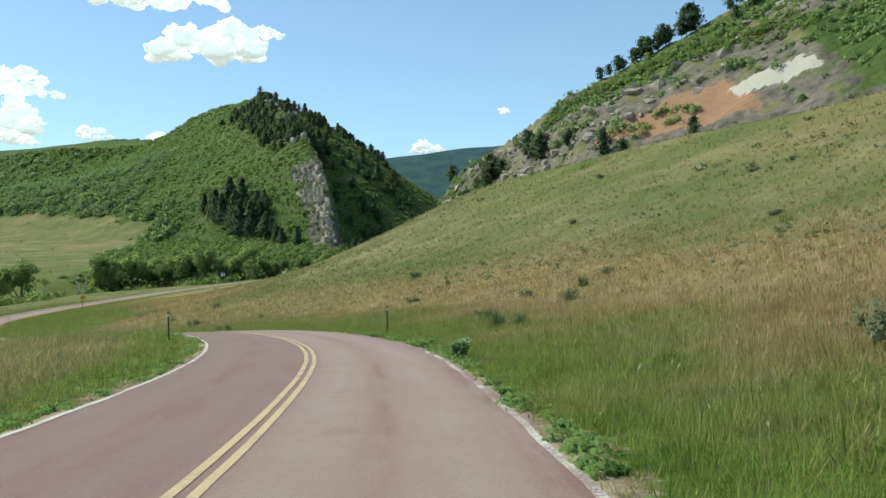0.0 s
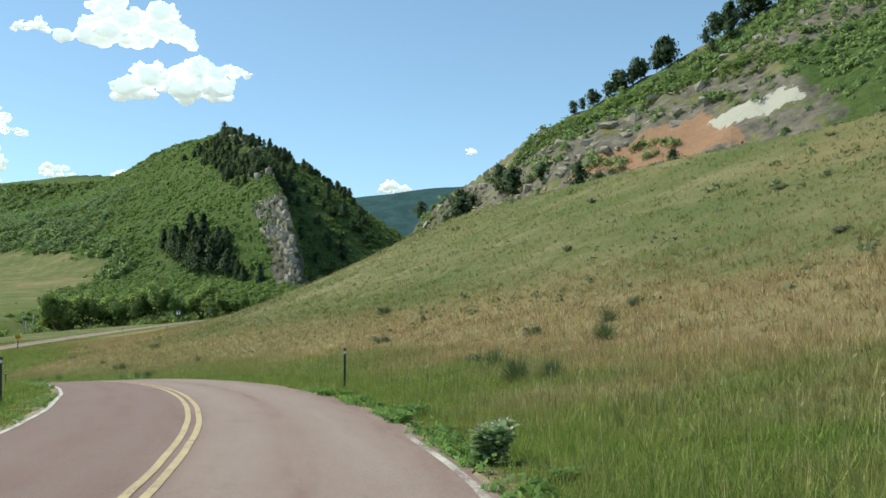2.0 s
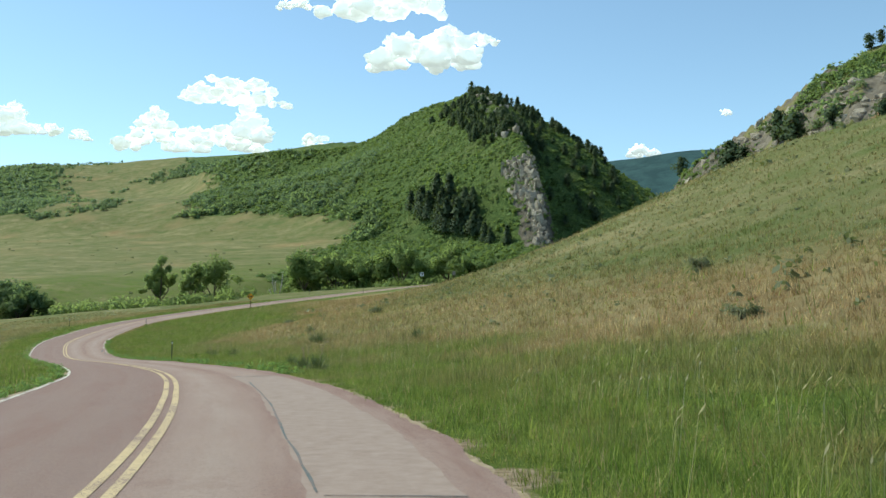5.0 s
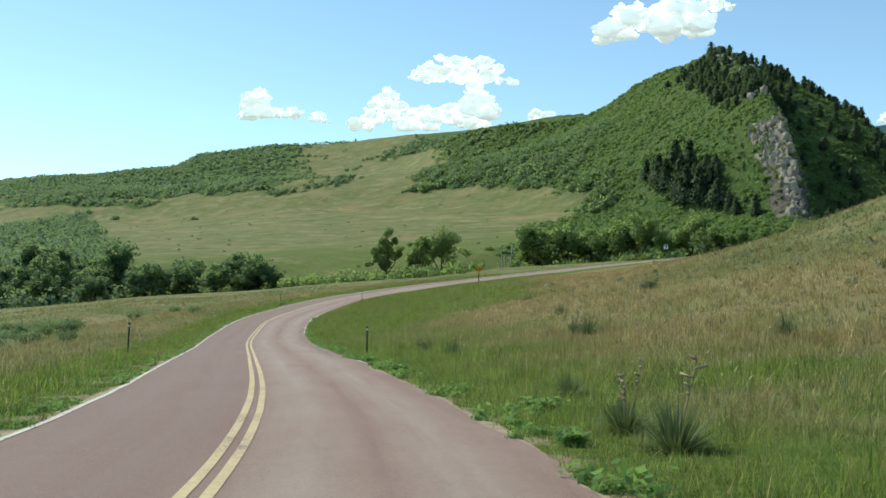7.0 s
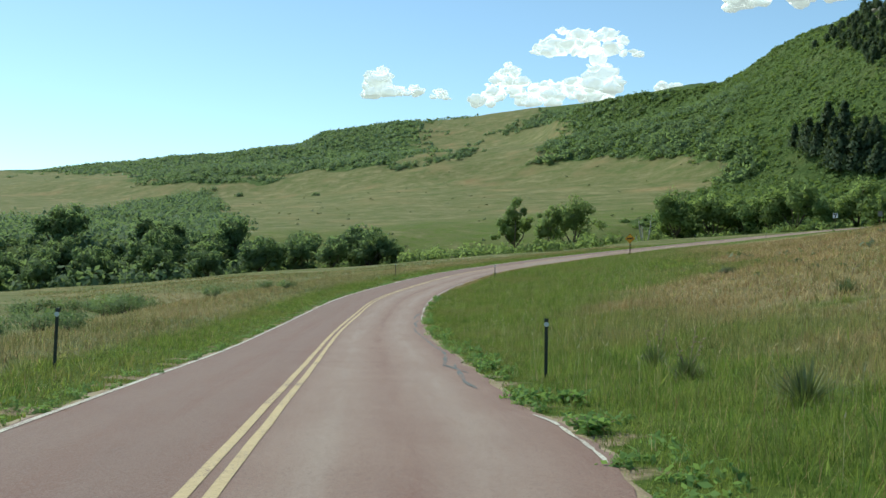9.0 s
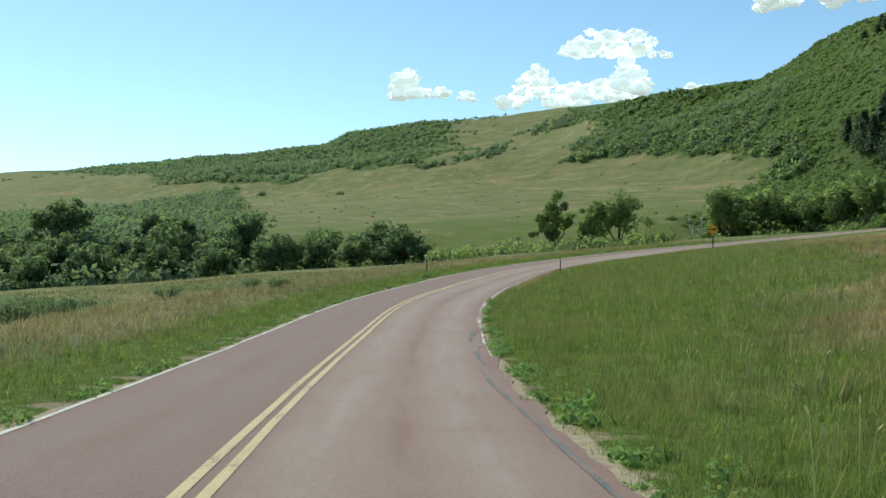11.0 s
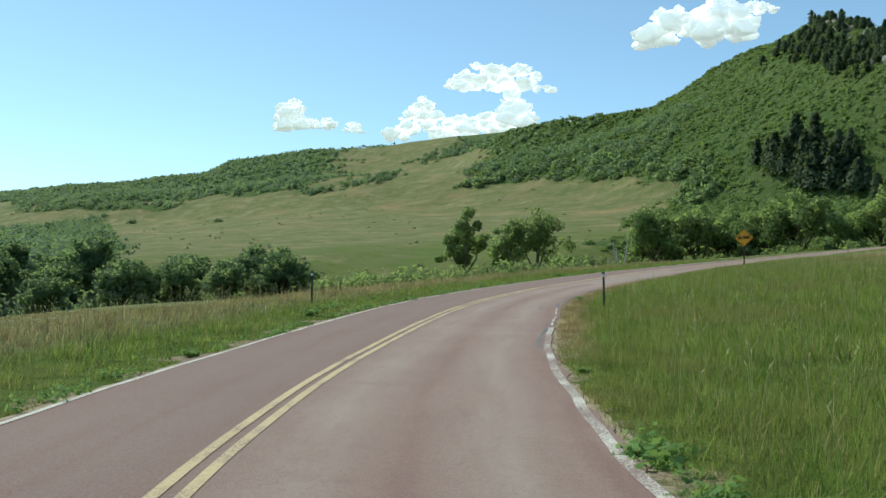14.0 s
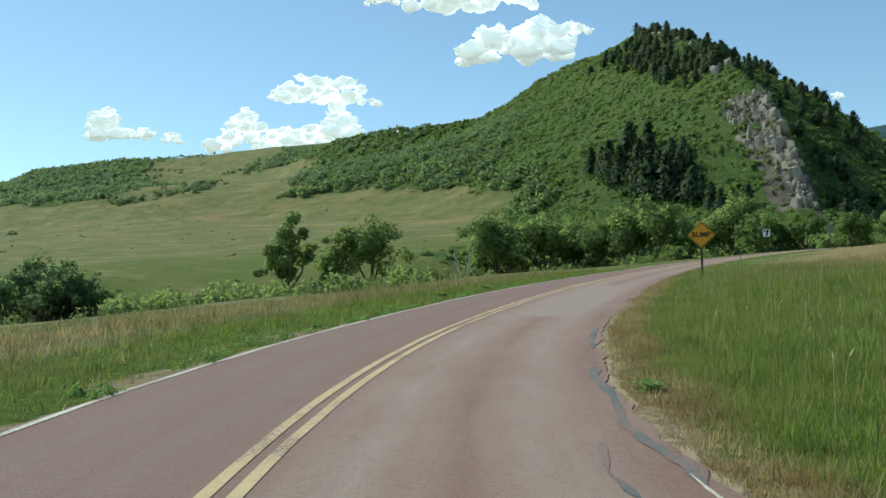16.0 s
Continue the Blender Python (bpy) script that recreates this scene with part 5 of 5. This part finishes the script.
WEEDS = [(-0.75, 29.4, 1.0), (-2.7, 38.6, 0.8), (-2.75, 37.9, 0.8), (-2.2, 37.6, 0.9), (-17.6, 70.6, 1.0), (-16.0, 67.1, 1.0), (-24.6, 78.9, 0.9), (-34.3, 91.5, 0.7), (-33.6, 90.7, 1.0), (-76.3, 171.5, 0.9), (-76.4, 177.5, 0.9),
         (-57.9, 112.2, 0.6), (-72.3, 142.0, 0.9), (-72.7, 143.1, 1.0), (-73.2, 144.0, 0.8), (-6.0, 17.0, 0.7), (-0.6, 31.2, 0.9), (1.3, 11.1, 0.7), (-28.0, 83.3, 0.9), (-29.5, 85.9, 1.0), (-56.4, 123.9, 0.6), (-60.8, 132.2, 0.5),
         (-67.1, 149.5, 0.6), (1.4, 8.2, 0.6), (0.9, 15.5, 0.6), (-1.2, 33.5, 0.7), (-71.4, 140.2, 0.8), (-67.2, 131, 0.7), (0.95, 22.9, 0.6), (-74.2, 148, 0.7)]
spread([leafy_weed("roadside_weed", "leafy green weed at the crumbling road edge", "plant", 103, 10, 0.30, 0.14, MAT_WEED, "weeds along the road edge"),
        leafy_weed("roadside_weed", "low spreading green weed at the road edge", "plant", 104, 14, 0.22, 0.12, MAT_WEED, "weeds along the road edge")], WEEDS, 105)


def sage_bush(seed, label, material, wide=1.0, low=1.0):
    rng = np.random.default_rng(seed)
    p = thing("sagebrush", label, "bush", "bushes in the grass")
    w, c = [], []
    for k in range(14):
        a, r = rng.uniform(0, 6.28), wide * rng.uniform(0.15, 0.65)
        e = Vector((math.cos(a) * r, math.sin(a) * r, low * rng.uniform(0.45, 0.95)))
        w.append(tube([(0, 0, -0.05), e * 0.5, e], [0.022, 0.014, 0.005], 4))
        c.append(np.array(e) * rng.uniform(0.55, 1.05, (70, 1)) + rng.normal(size=(70, 3)) * 0.11 * np.array([wide, wide, 1]))
    part("stems", mesh_from("stems", *joined(w), MAT_BARK), p)
    c = np.concatenate(c)
    part("leaves", fast_mesh("leaves", *cards(rng, c, 0.06, 0.0, c * np.array([1 / wide, 1 / wide, 0.6]) + np.array([0, 0, 0.15])), material), p)
    return p


BUSHES = [(4.4, 52.5, 0.9), (1.5, 45.5, 0.7), (7.0, 15.2, 1.3), (-2.5, 87.0, 1.2), (-26.5, 113, 1.2), (-40.5, 130, 1.0), (9.3, 55.5, 0.9), (-2.2, 66.6, 1.1), (8.0, 16.5, 1.1), (20.0, 58.5, 0.9), (11.9, 88.8, 0.9), (26.3, 81.4, 1.0),
          (17.9, 109, 1.0), (36.3, 94.8, 0.9), (-73.7, 114.1, 1.4), (-75.2, 115.4, 1.3), (-72.0, 113.2, 1.0), (-64.3, 99.1, 1.2), (-65.8, 99.4, 1.0), (-55.7, 97.2, 0.8), (-63.6, 101.5, 1.1), (-81.5, 112.1, 1.2), (-83.5, 112.8, 1.0),
          (-74.6, 122.7, 0.8), (-73.7, 129.2, 0.8), (-78.2, 116.5, 1.2), (-80.1, 118.6, 1.1), (-77.4, 131.1, 0.8)]
BUSHES += [(-97, 124, 1.5), (-95.5, 126, 1.5), (-94.3, 128, 1.4), (-93.6, 129.8, 1.6), (-94.2, 131.5, 1.5), (-92.4, 131.2, 1.5), (-90.5, 130.6, 1.2), (-95.8, 121.8, 1.2), (-86.3, 114.6, 1.5), (-84.6, 115.6, 1.6), (-82.9, 115.2, 1.5), (-81.0, 115.0, 1.3), (-88.0, 113.5, 1.4), (-84.0, 117.6, 1.3)]
FIELD = [b for b in BUSHES if b[0] < -50]
BUSHES = [b for b in BUSHES if b[0] >= -50]
spread([sage_bush(114, "broad low grey-green sagebrush in the level field", MAT_FIELD, 1.9, 0.9), sage_bush(115, "spreading grey-green bush in the level field", MAT_FIELD, 1.6, 1.0)], FIELD, 116)
spread([sage_bush(111, "grey-green sagebrush in the grass", MAT_SAGE, 1.0, 0.75), sage_bush(112, "low olive bush in the grass", MAT_SAGE, 1.3, 0.6)], [(x, y, 0.72 * s) for x, y, s in BUSHES], 113)


# ---- grass ----
def grass_material():
    n = Nodes("grass_blades", 0.75, 0.2)
    r = n.rand(True)
    spot, wide = n.noise(0.9, 4, 0.6), n.noise(0.22, 4, 0.6)
    lush = n.mix(r, (0.095, 0.165, 0.024), (0.335, 0.395, 0.086))
    lush = n.mix(n.math("MULTIPLY", n.ramp(spot, 0.50, 0.66), 0.75), lush, (0.29, 0.34, 0.085))
    lush = n.mix(n.math("MULTIPLY", n.ramp(spot, 0.46, 0.34), 0.6), lush, (0.060, 0.125, 0.020))
    lush = n.mix(n.math("MULTIPLY", n.ramp(wide, 0.52, 0.66), 0.75), lush, (0.28, 0.265, 0.080))
    olive = n.mix(r, (0.155, 0.165, 0.055), (0.40, 0.35, 0.16))
    broad = n.noise(0.075, 5, 0.65, (1.0, 1.6, 1.0))
    olive = n.mix(n.math("MULTIPLY", n.ramp(broad, 0.52, 0.64), 0.75), olive, (0.135, 0.18, 0.045))
    olive = n.mix(n.math("MULTIPLY", n.ramp(broad, 0.46, 0.36), 0.6), olive, (0.42, 0.345, 0.18))
    dry = n.mix(r, (0.30, 0.205, 0.098), (0.65, 0.50, 0.275))
    dry = n.mix(n.math("MULTIPLY", n.ramp(spot, 0.46, 0.64), 0.75), dry, (0.30, 0.165, 0.078))
    dry = n.mix(n.math("MULTIPLY", n.ramp(wide, 0.55, 0.70), 0.7), dry, (0.20, 0.20, 0.065))
    c = n.mix(n.attr("dry"), olive, dry)
    c = n.mix(n.attr("lush"), c, lush)
    tuft = n.node("HueSaturation")
    n.link(n.math("ADD", 0.64, n.math("MULTIPLY", n.attr("tone"), 0.80)), tuft.inputs["Value"])
    n.link(c, tuft.inputs["Color"])
    c = tuft.outputs[0]
    n.colour(c)
    tr = n.node("BsdfTranslucent")
    n.link(c, tr.inputs["Color"])
    m = n.node("MixShader")
    m.inputs[0].default_value = 0.45
    n.link(n.b.outputs[0], m.inputs[1])
    n.link(tr.outputs[0], m.inputs[2])
    n.link(m.outputs[0], n.t.nodes["Material Output"].inputs["Surface"])
    return n.mat


MAT_GRASS = grass_material()


def road_rim(side, y):
    """How far the paving reaches on that side."""
    return RIGHT_EDGE - inset(y) if side > 0 else -LEFT_EDGE * narrow(y)


def grass(name, label, seed, side, d0, d1, y0, y1, tufts, blades, tall, width):
    """Grass in a strip beside the road: tufts of bent blades."""
    rng = np.random.default_rng(seed)
    ys = rng.uniform(y0, y1, tufts)
    d = side * np.abs(rng.uniform(d0, d1, tufts) + rng.normal(size=tufts) * 0.16 * (d1 - d0))
    x = np.interp(ys, ROAD_S, ROAD_CX) + np.interp(ys, ROAD_S, ROAD_NX) * d
    y = ys + np.interp(ys, ROAD_S, ROAD_NY) * d
    near = by_road(x, y)
    ok = near[0] * side > np.maximum(road_rim(side, near[1]) + 0.03 + 0.12 * rng.random(len(x)), 0)
    x, y, near = x[ok], y[ok], tuple(v[ok] for v in near)
    z = height(x, y, near)
    lush, dry = cover(x, y, near)
    n = len(x) * blades
    rep = lambda v: np.repeat(v, blades)
    big = rep(np.clip(rng.lognormal(-0.12, 0.34, len(x)), 0.4, 1.7) * (0.78 + 0.35 * noise_at(x, y, 0.35)))
    tone = rep(np.clip(0.5 + 0.24 * rng.normal(size=len(x)) + 0.22 * noise_at(x, y, 1.7, 8.0), 0, 1))
    edge = rep(smooth(0, 1.4, np.abs(near[0]) - road_rim(side, near[1])))
    fx, fy = rep(x) + rng.normal(size=n) * 0.07, rep(y) + rng.normal(size=n) * 0.07
    a, lean = rng.uniform(0, 2 * math.pi, n), rng.uniform(0.1, 0.95, n)
    h = tall * big * rng.uniform(0.55, 1.15, n) * (0.45 + 0.55 * edge)
    seedy = rng.random(n) < 0.05
    h = np.where(seedy, h * 1.5, h)
    w = width * rng.uniform(0.7, 1.3, n) * np.where(seedy, 0.6, 1)
    b = a + rng.uniform(1.2, 1.9, n)
    foot = np.c_[fx, fy, rep(z) - 0.02]
    side_v = np.c_[np.cos(b), np.sin(b), 0 * b] * w[:, None]
    out = np.c_[np.cos(a), np.sin(a), 0 * a]
    tip = foot + out * (h * lean)[:, None] + np.c_[0 * h, 0 * h, h * (1 - 0.35 * lean)]
    per = 3
    v = np.stack([foot - side_v * 1.2, foot + side_v * 1.2, tip], 1).reshape(-1, 3)
    f = np.arange(3 * n).reshape(-1, 3)
    me = fast_mesh(name, v, f, MAT_GRASS)
    mixed = rng.random(n)
    l = np.clip(rep(lush) * 1.05 - 0.12 * (mixed < 0.15), 0, 1) * ~seedy
    stamp(me, "lush", np.repeat(np.where(mixed > 0.93, 1 - l, l) * ~seedy, per))
    stamp(me, "tone", np.repeat(tone, per))
    stamp(me, "dry", np.repeat(np.maximum(np.clip(rep(dry) + rng.normal(size=n) * 0.25, 0, 1), seedy), per))
    return tagged(new(name, me), label, "grass", kind="stuff")


grass("verge_grass", "tall lush green grass along the road", 201, 1, 2.9, 6.5, -2, 215, 62000, 8, 0.31, 0.0045)
grass("edge_straw", "bleached straw between the paving and the green verge", 209, 1, 2.9, 4.1, 126, 186, 15000, 7, 0.22, 0.005)
grass("bank_grass", "mixed green and dry tan grass on the bank", 202, 1, 6.5, 13, -3, 200, 58000, 8, 0.38, 0.0068)
grass("slope_grass", "dry tan grass on the slope above the road", 203, 1, 12, 34, -3, 200, 44000, 6, 0.42, 0.016)
grass("upper_slope_grass", "olive grass on the upper slope", 207, 1, 34, 75, -3, 190, 30000, 4, 0.34, 0.032)
grass("verge_grass_low", "short green grass along the road", 204, -1, 2.6, 5.8, -2, 215, 20000, 8, 0.25, 0.0075)
grass("field_grass", "olive and tan grass of the level field", 205, -1, 5.8, 13, -2, 215, 20000, 7, 0.36, 0.011)
grass("field_grass_far", "olive and tan grass of the level field", 206, -1, 13, 40, 0, 215, 22000, 6, 0.36, 0.020)

grass("meadow_grass", "olive and tan grass of the level field towards the creek", 208, -1, 40, 105, 40, 215, 20000, 4, 0.36, 0.045)


def seed_stalks(name, label, seed, side, d0, d1, y0, y1, count):
    """Thin stalks with pale drooping seed heads that stand above the grass."""
    rng = np.random.default_rng(seed)
    ys, d = rng.uniform(y0, y1, count), side * rng.uniform(d0, d1, count)
    x = np.interp(ys, ROAD_S, ROAD_CX) + np.interp(ys, ROAD_S, ROAD_NX) * d
    y = ys + np.interp(ys, ROAD_S, ROAD_NY) * d
    near = by_road(x, y)
    keep = (rng.random(count) < 0.5 + 0.6 * noise_at(x, y, 0.5, 3.0)) & (near[0] * side > road_rim(side, near[1]) + 0.7)
    x, y, near = x[keep], y[keep], tuple(u[keep] for u in near)
    n = len(x)
    a, h = rng.uniform(0, 2 * math.pi, n), rng.uniform(0.42, 0.78, n)
    foot = np.c_[x, y, height(x, y, near)]
    out = np.c_[np.cos(a), np.sin(a), 0 * a]
    flat = np.c_[-np.sin(a + 0.6), np.cos(a + 0.6), 0 * a]
    neck = foot + out * (0.16 * h)[:, None] + np.c_[0 * h, 0 * h, h]
    tip = neck + out * 0.06 + np.c_[0 * h, 0 * h, rng.uniform(0.05, 0.11, n)]
    belly = neck * 0.55 + tip * 0.45
    wide = (0.007 + 0.005 * rng.random(n))[:, None]
    v = np.stack([foot - flat * 0.002, foot + flat * 0.002, neck + flat * 0.0018, neck - flat * 0.0018,
                  neck, belly + flat * wide, tip, belly - flat * wide], 1).reshape(-1, 3)
    k = np.arange(n)[:, None] * 8
    me = fast_mesh(name, v, np.concatenate([k + [0, 1, 2, 3], k + [4, 5, 6, 7]]), MAT_SEED)
    return tagged(new(name, me), label, "grass", kind="stuff")


MAT_SEED = leaf_material("seed_heads", (0.52, 0.44, 0.26), (0.68, 0.60, 0.40), (0.45, 0.40, 0.20), 0.4)
seed_stalks("seed_grass", "pale seed heads on thin stalks above the roadside grass", 231, 1, 4.2, 18, -2, 200, 9000)
seed_stalks("field_seed_grass", "pale seed heads on thin stalks in the level field", 232, -1, 4.5, 16, 0, 200, 6500)


# ---- low leafy growth along the paving ----
def fringe(name, label, seed, side, stretches, per_metre, material, small, big):
    """Ragged patches of low leaves at the paving's edge."""
    rng = np.random.default_rng(seed)
    xs, ys, rs = [], [], []
    for y0, y1, reach in stretches:
        n = int((y1 - y0) * per_metre)
        y = rng.uniform(y0, y1, n)
        patch = noise_at(y, 0 * y, 0.9, seed) > -0.15
        y = y[patch]
        d = side * (road_rim(side, y) + 0.02 + reach * rng.random(len(y)) ** 1.5)
        xs.append(np.interp(y, ROAD_S, ROAD_CX) + np.interp(y, ROAD_S, ROAD_NX) * d)
        ys.append(y + np.interp(y, ROAD_S, ROAD_NY) * d)
        rs.append(rng.uniform(small, big, len(y)))
    x, y, r = np.concatenate(xs), np.concatenate(ys), np.concatenate(rs)
    return clumps(name, label, "weeds", seed, x, y, r, r * rng.uniform(0.7, 1.3, len(r)), 34, 0.26, material)


fringe("edge_weeds", "leafy green weeds in patches along the crumbling road edge", 221, 1, [(4, 40, 0.45), (62, 104, 0.9), (104, 126, 0.4)], 7, MAT_WEED, 0.07, 0.20)
fringe("edge_weeds_low", "small green weeds beside the white edge line", 222, -1, [(2, 215, 0.5)], 5, MAT_WEED, 0.05, 0.16)


# ---- clouds ----
def puffs(name, seed, spots, h, material, fine):
    """Billows joined into one mesh; spots are x, y, z, radius."""
    bm = bmesh.new()
    for x, y, z, r in spots:
        m = Matrix.Translation((x, y, z)) @ Matrix.Diagonal((1.35, 1.1, 0.85, 1))
        bmesh.ops.create_icosphere(bm, subdivisions=3 if r > 0.14 * h else 2 if r > 0.06 * h else 1, radius=r, matrix=m)
    shift = Vector((seed * 3.1, seed * 1.7, 0))
    for v in bm.verts:
        p = v.co / (0.16 * h) + shift
        v.co += noise.noise_vector(p * 0.55) * 0.10 * h + noise.noise_vector(p * 1.7) * 0.05 * h + noise.noise_vector(p * 4.0) * fine * h
        if v.co.z < -0.42 * h:
            v.co.z = -0.42 * h + (v.co.z + 0.42 * h) * 0.18
    me = bpy.data.meshes.new(name)
    bm.to_mesh(me)
    bm.free()
    me.materials.append(material)
    me.polygons.foreach_set("use_smooth", np.ones(len(me.polygons), bool))
    return me


def cloud(az, el, wide, high, seed, blobs, far=4300.0):
    """A heap of billows with a flat foot, far off; sizes in degrees."""
    rng = np.random.default_rng(seed)
    k = far * math.pi / 180
    w, h = wide * k, high * k
    towers = [(rng.uniform(-0.36, 0.36), rng.uniform(0.4, 1.0)) for _ in range(max(2, blobs // 7))]
    core = []
    for j in range(int(blobs * 2.6)):
        c, t = towers[j % len(towers)]
        u = float(np.clip(c + rng.normal() * 0.15, -0.47, 0.47))
        reach = t * (1 - min(1, (abs(u - c) / 0.30) ** 2)) * (1 - (1.9 * abs(u)) ** 4 * 0.8) + 0.16
        r = h * rng.uniform(0.08, 0.22)
        zc = -0.42 * h + r * 0.6 + max(0, h * reach - r * 1.7) * rng.uniform(0, 1) ** 0.8
        core.append((u * (w - 1.6 * r), rng.uniform(-0.3, 0.3) * h, zc, r))
    rim = []  # small puffs that break up the outline
    for x, y, z, r in core:
        for _ in range(4):
            t, q = rng.uniform(-0.5, 3.6), r * rng.uniform(0.16, 0.42)
            rim.append((x + 1.3 * r * math.cos(t), y - 0.4 * r, max(z + 0.85 * r * math.sin(t), -0.42 * h), q))
    ob = new("cloud", puffs("cloud", seed, core, h, MAT_CLOUD, 0.018))
    part("wispy_rim", puffs("wispy_rim", seed, rim, h, MAT_CLOUD, 0.018), ob, "thin ragged rim of the cloud")["kind"] = "stuff"
    a, e = radians(az), radians(el)
    ob.matrix_basis = pose(-math.sin(a) * math.cos(e) * far, math.cos(a) * math.cos(e) * far, math.sin(e) * far, 0, 0, az)
    return tagged(ob, "white billowing fair-weather cloud in a blue sky", "cloud", "fair-weather clouds")


for k, (az, el, wide, high, blobs) in enumerate([(21.2, 18.9, 2.4, 1.1, 9), (16.1, 19.2, 7.6, 3.0, 24), (13.6, 16.5, 6.7, 3.2, 26), (10.1, 17.1, 2.1, 1.1, 8), (24.15, 13.8, 7.0, 2.1, 22), (26.4, 11.0, 9.6, 1.9, 26), (23.0, 11.9, 3.2, 2.6, 14),
                                                (29.3, 12.0, 3.2, 1.4, 10), (36.7, 11.6, 2.2, 2.4, 13), (34.8, 11.25, 1.8, 1.2, 8), (32.95, 11.0, 1.5, 0.85, 7), (19.7, 11.2, 2.2, 1.0, 8), (1.0, 10.6, 2.5, 1.3, 9), (16.5, 11.0, 2.2, 1.2, 8), (-3.6, 12.4, 1.2, 0.6, 5)]):
    cloud(az, el, wide, high * 0.9, 300 + k, blobs)
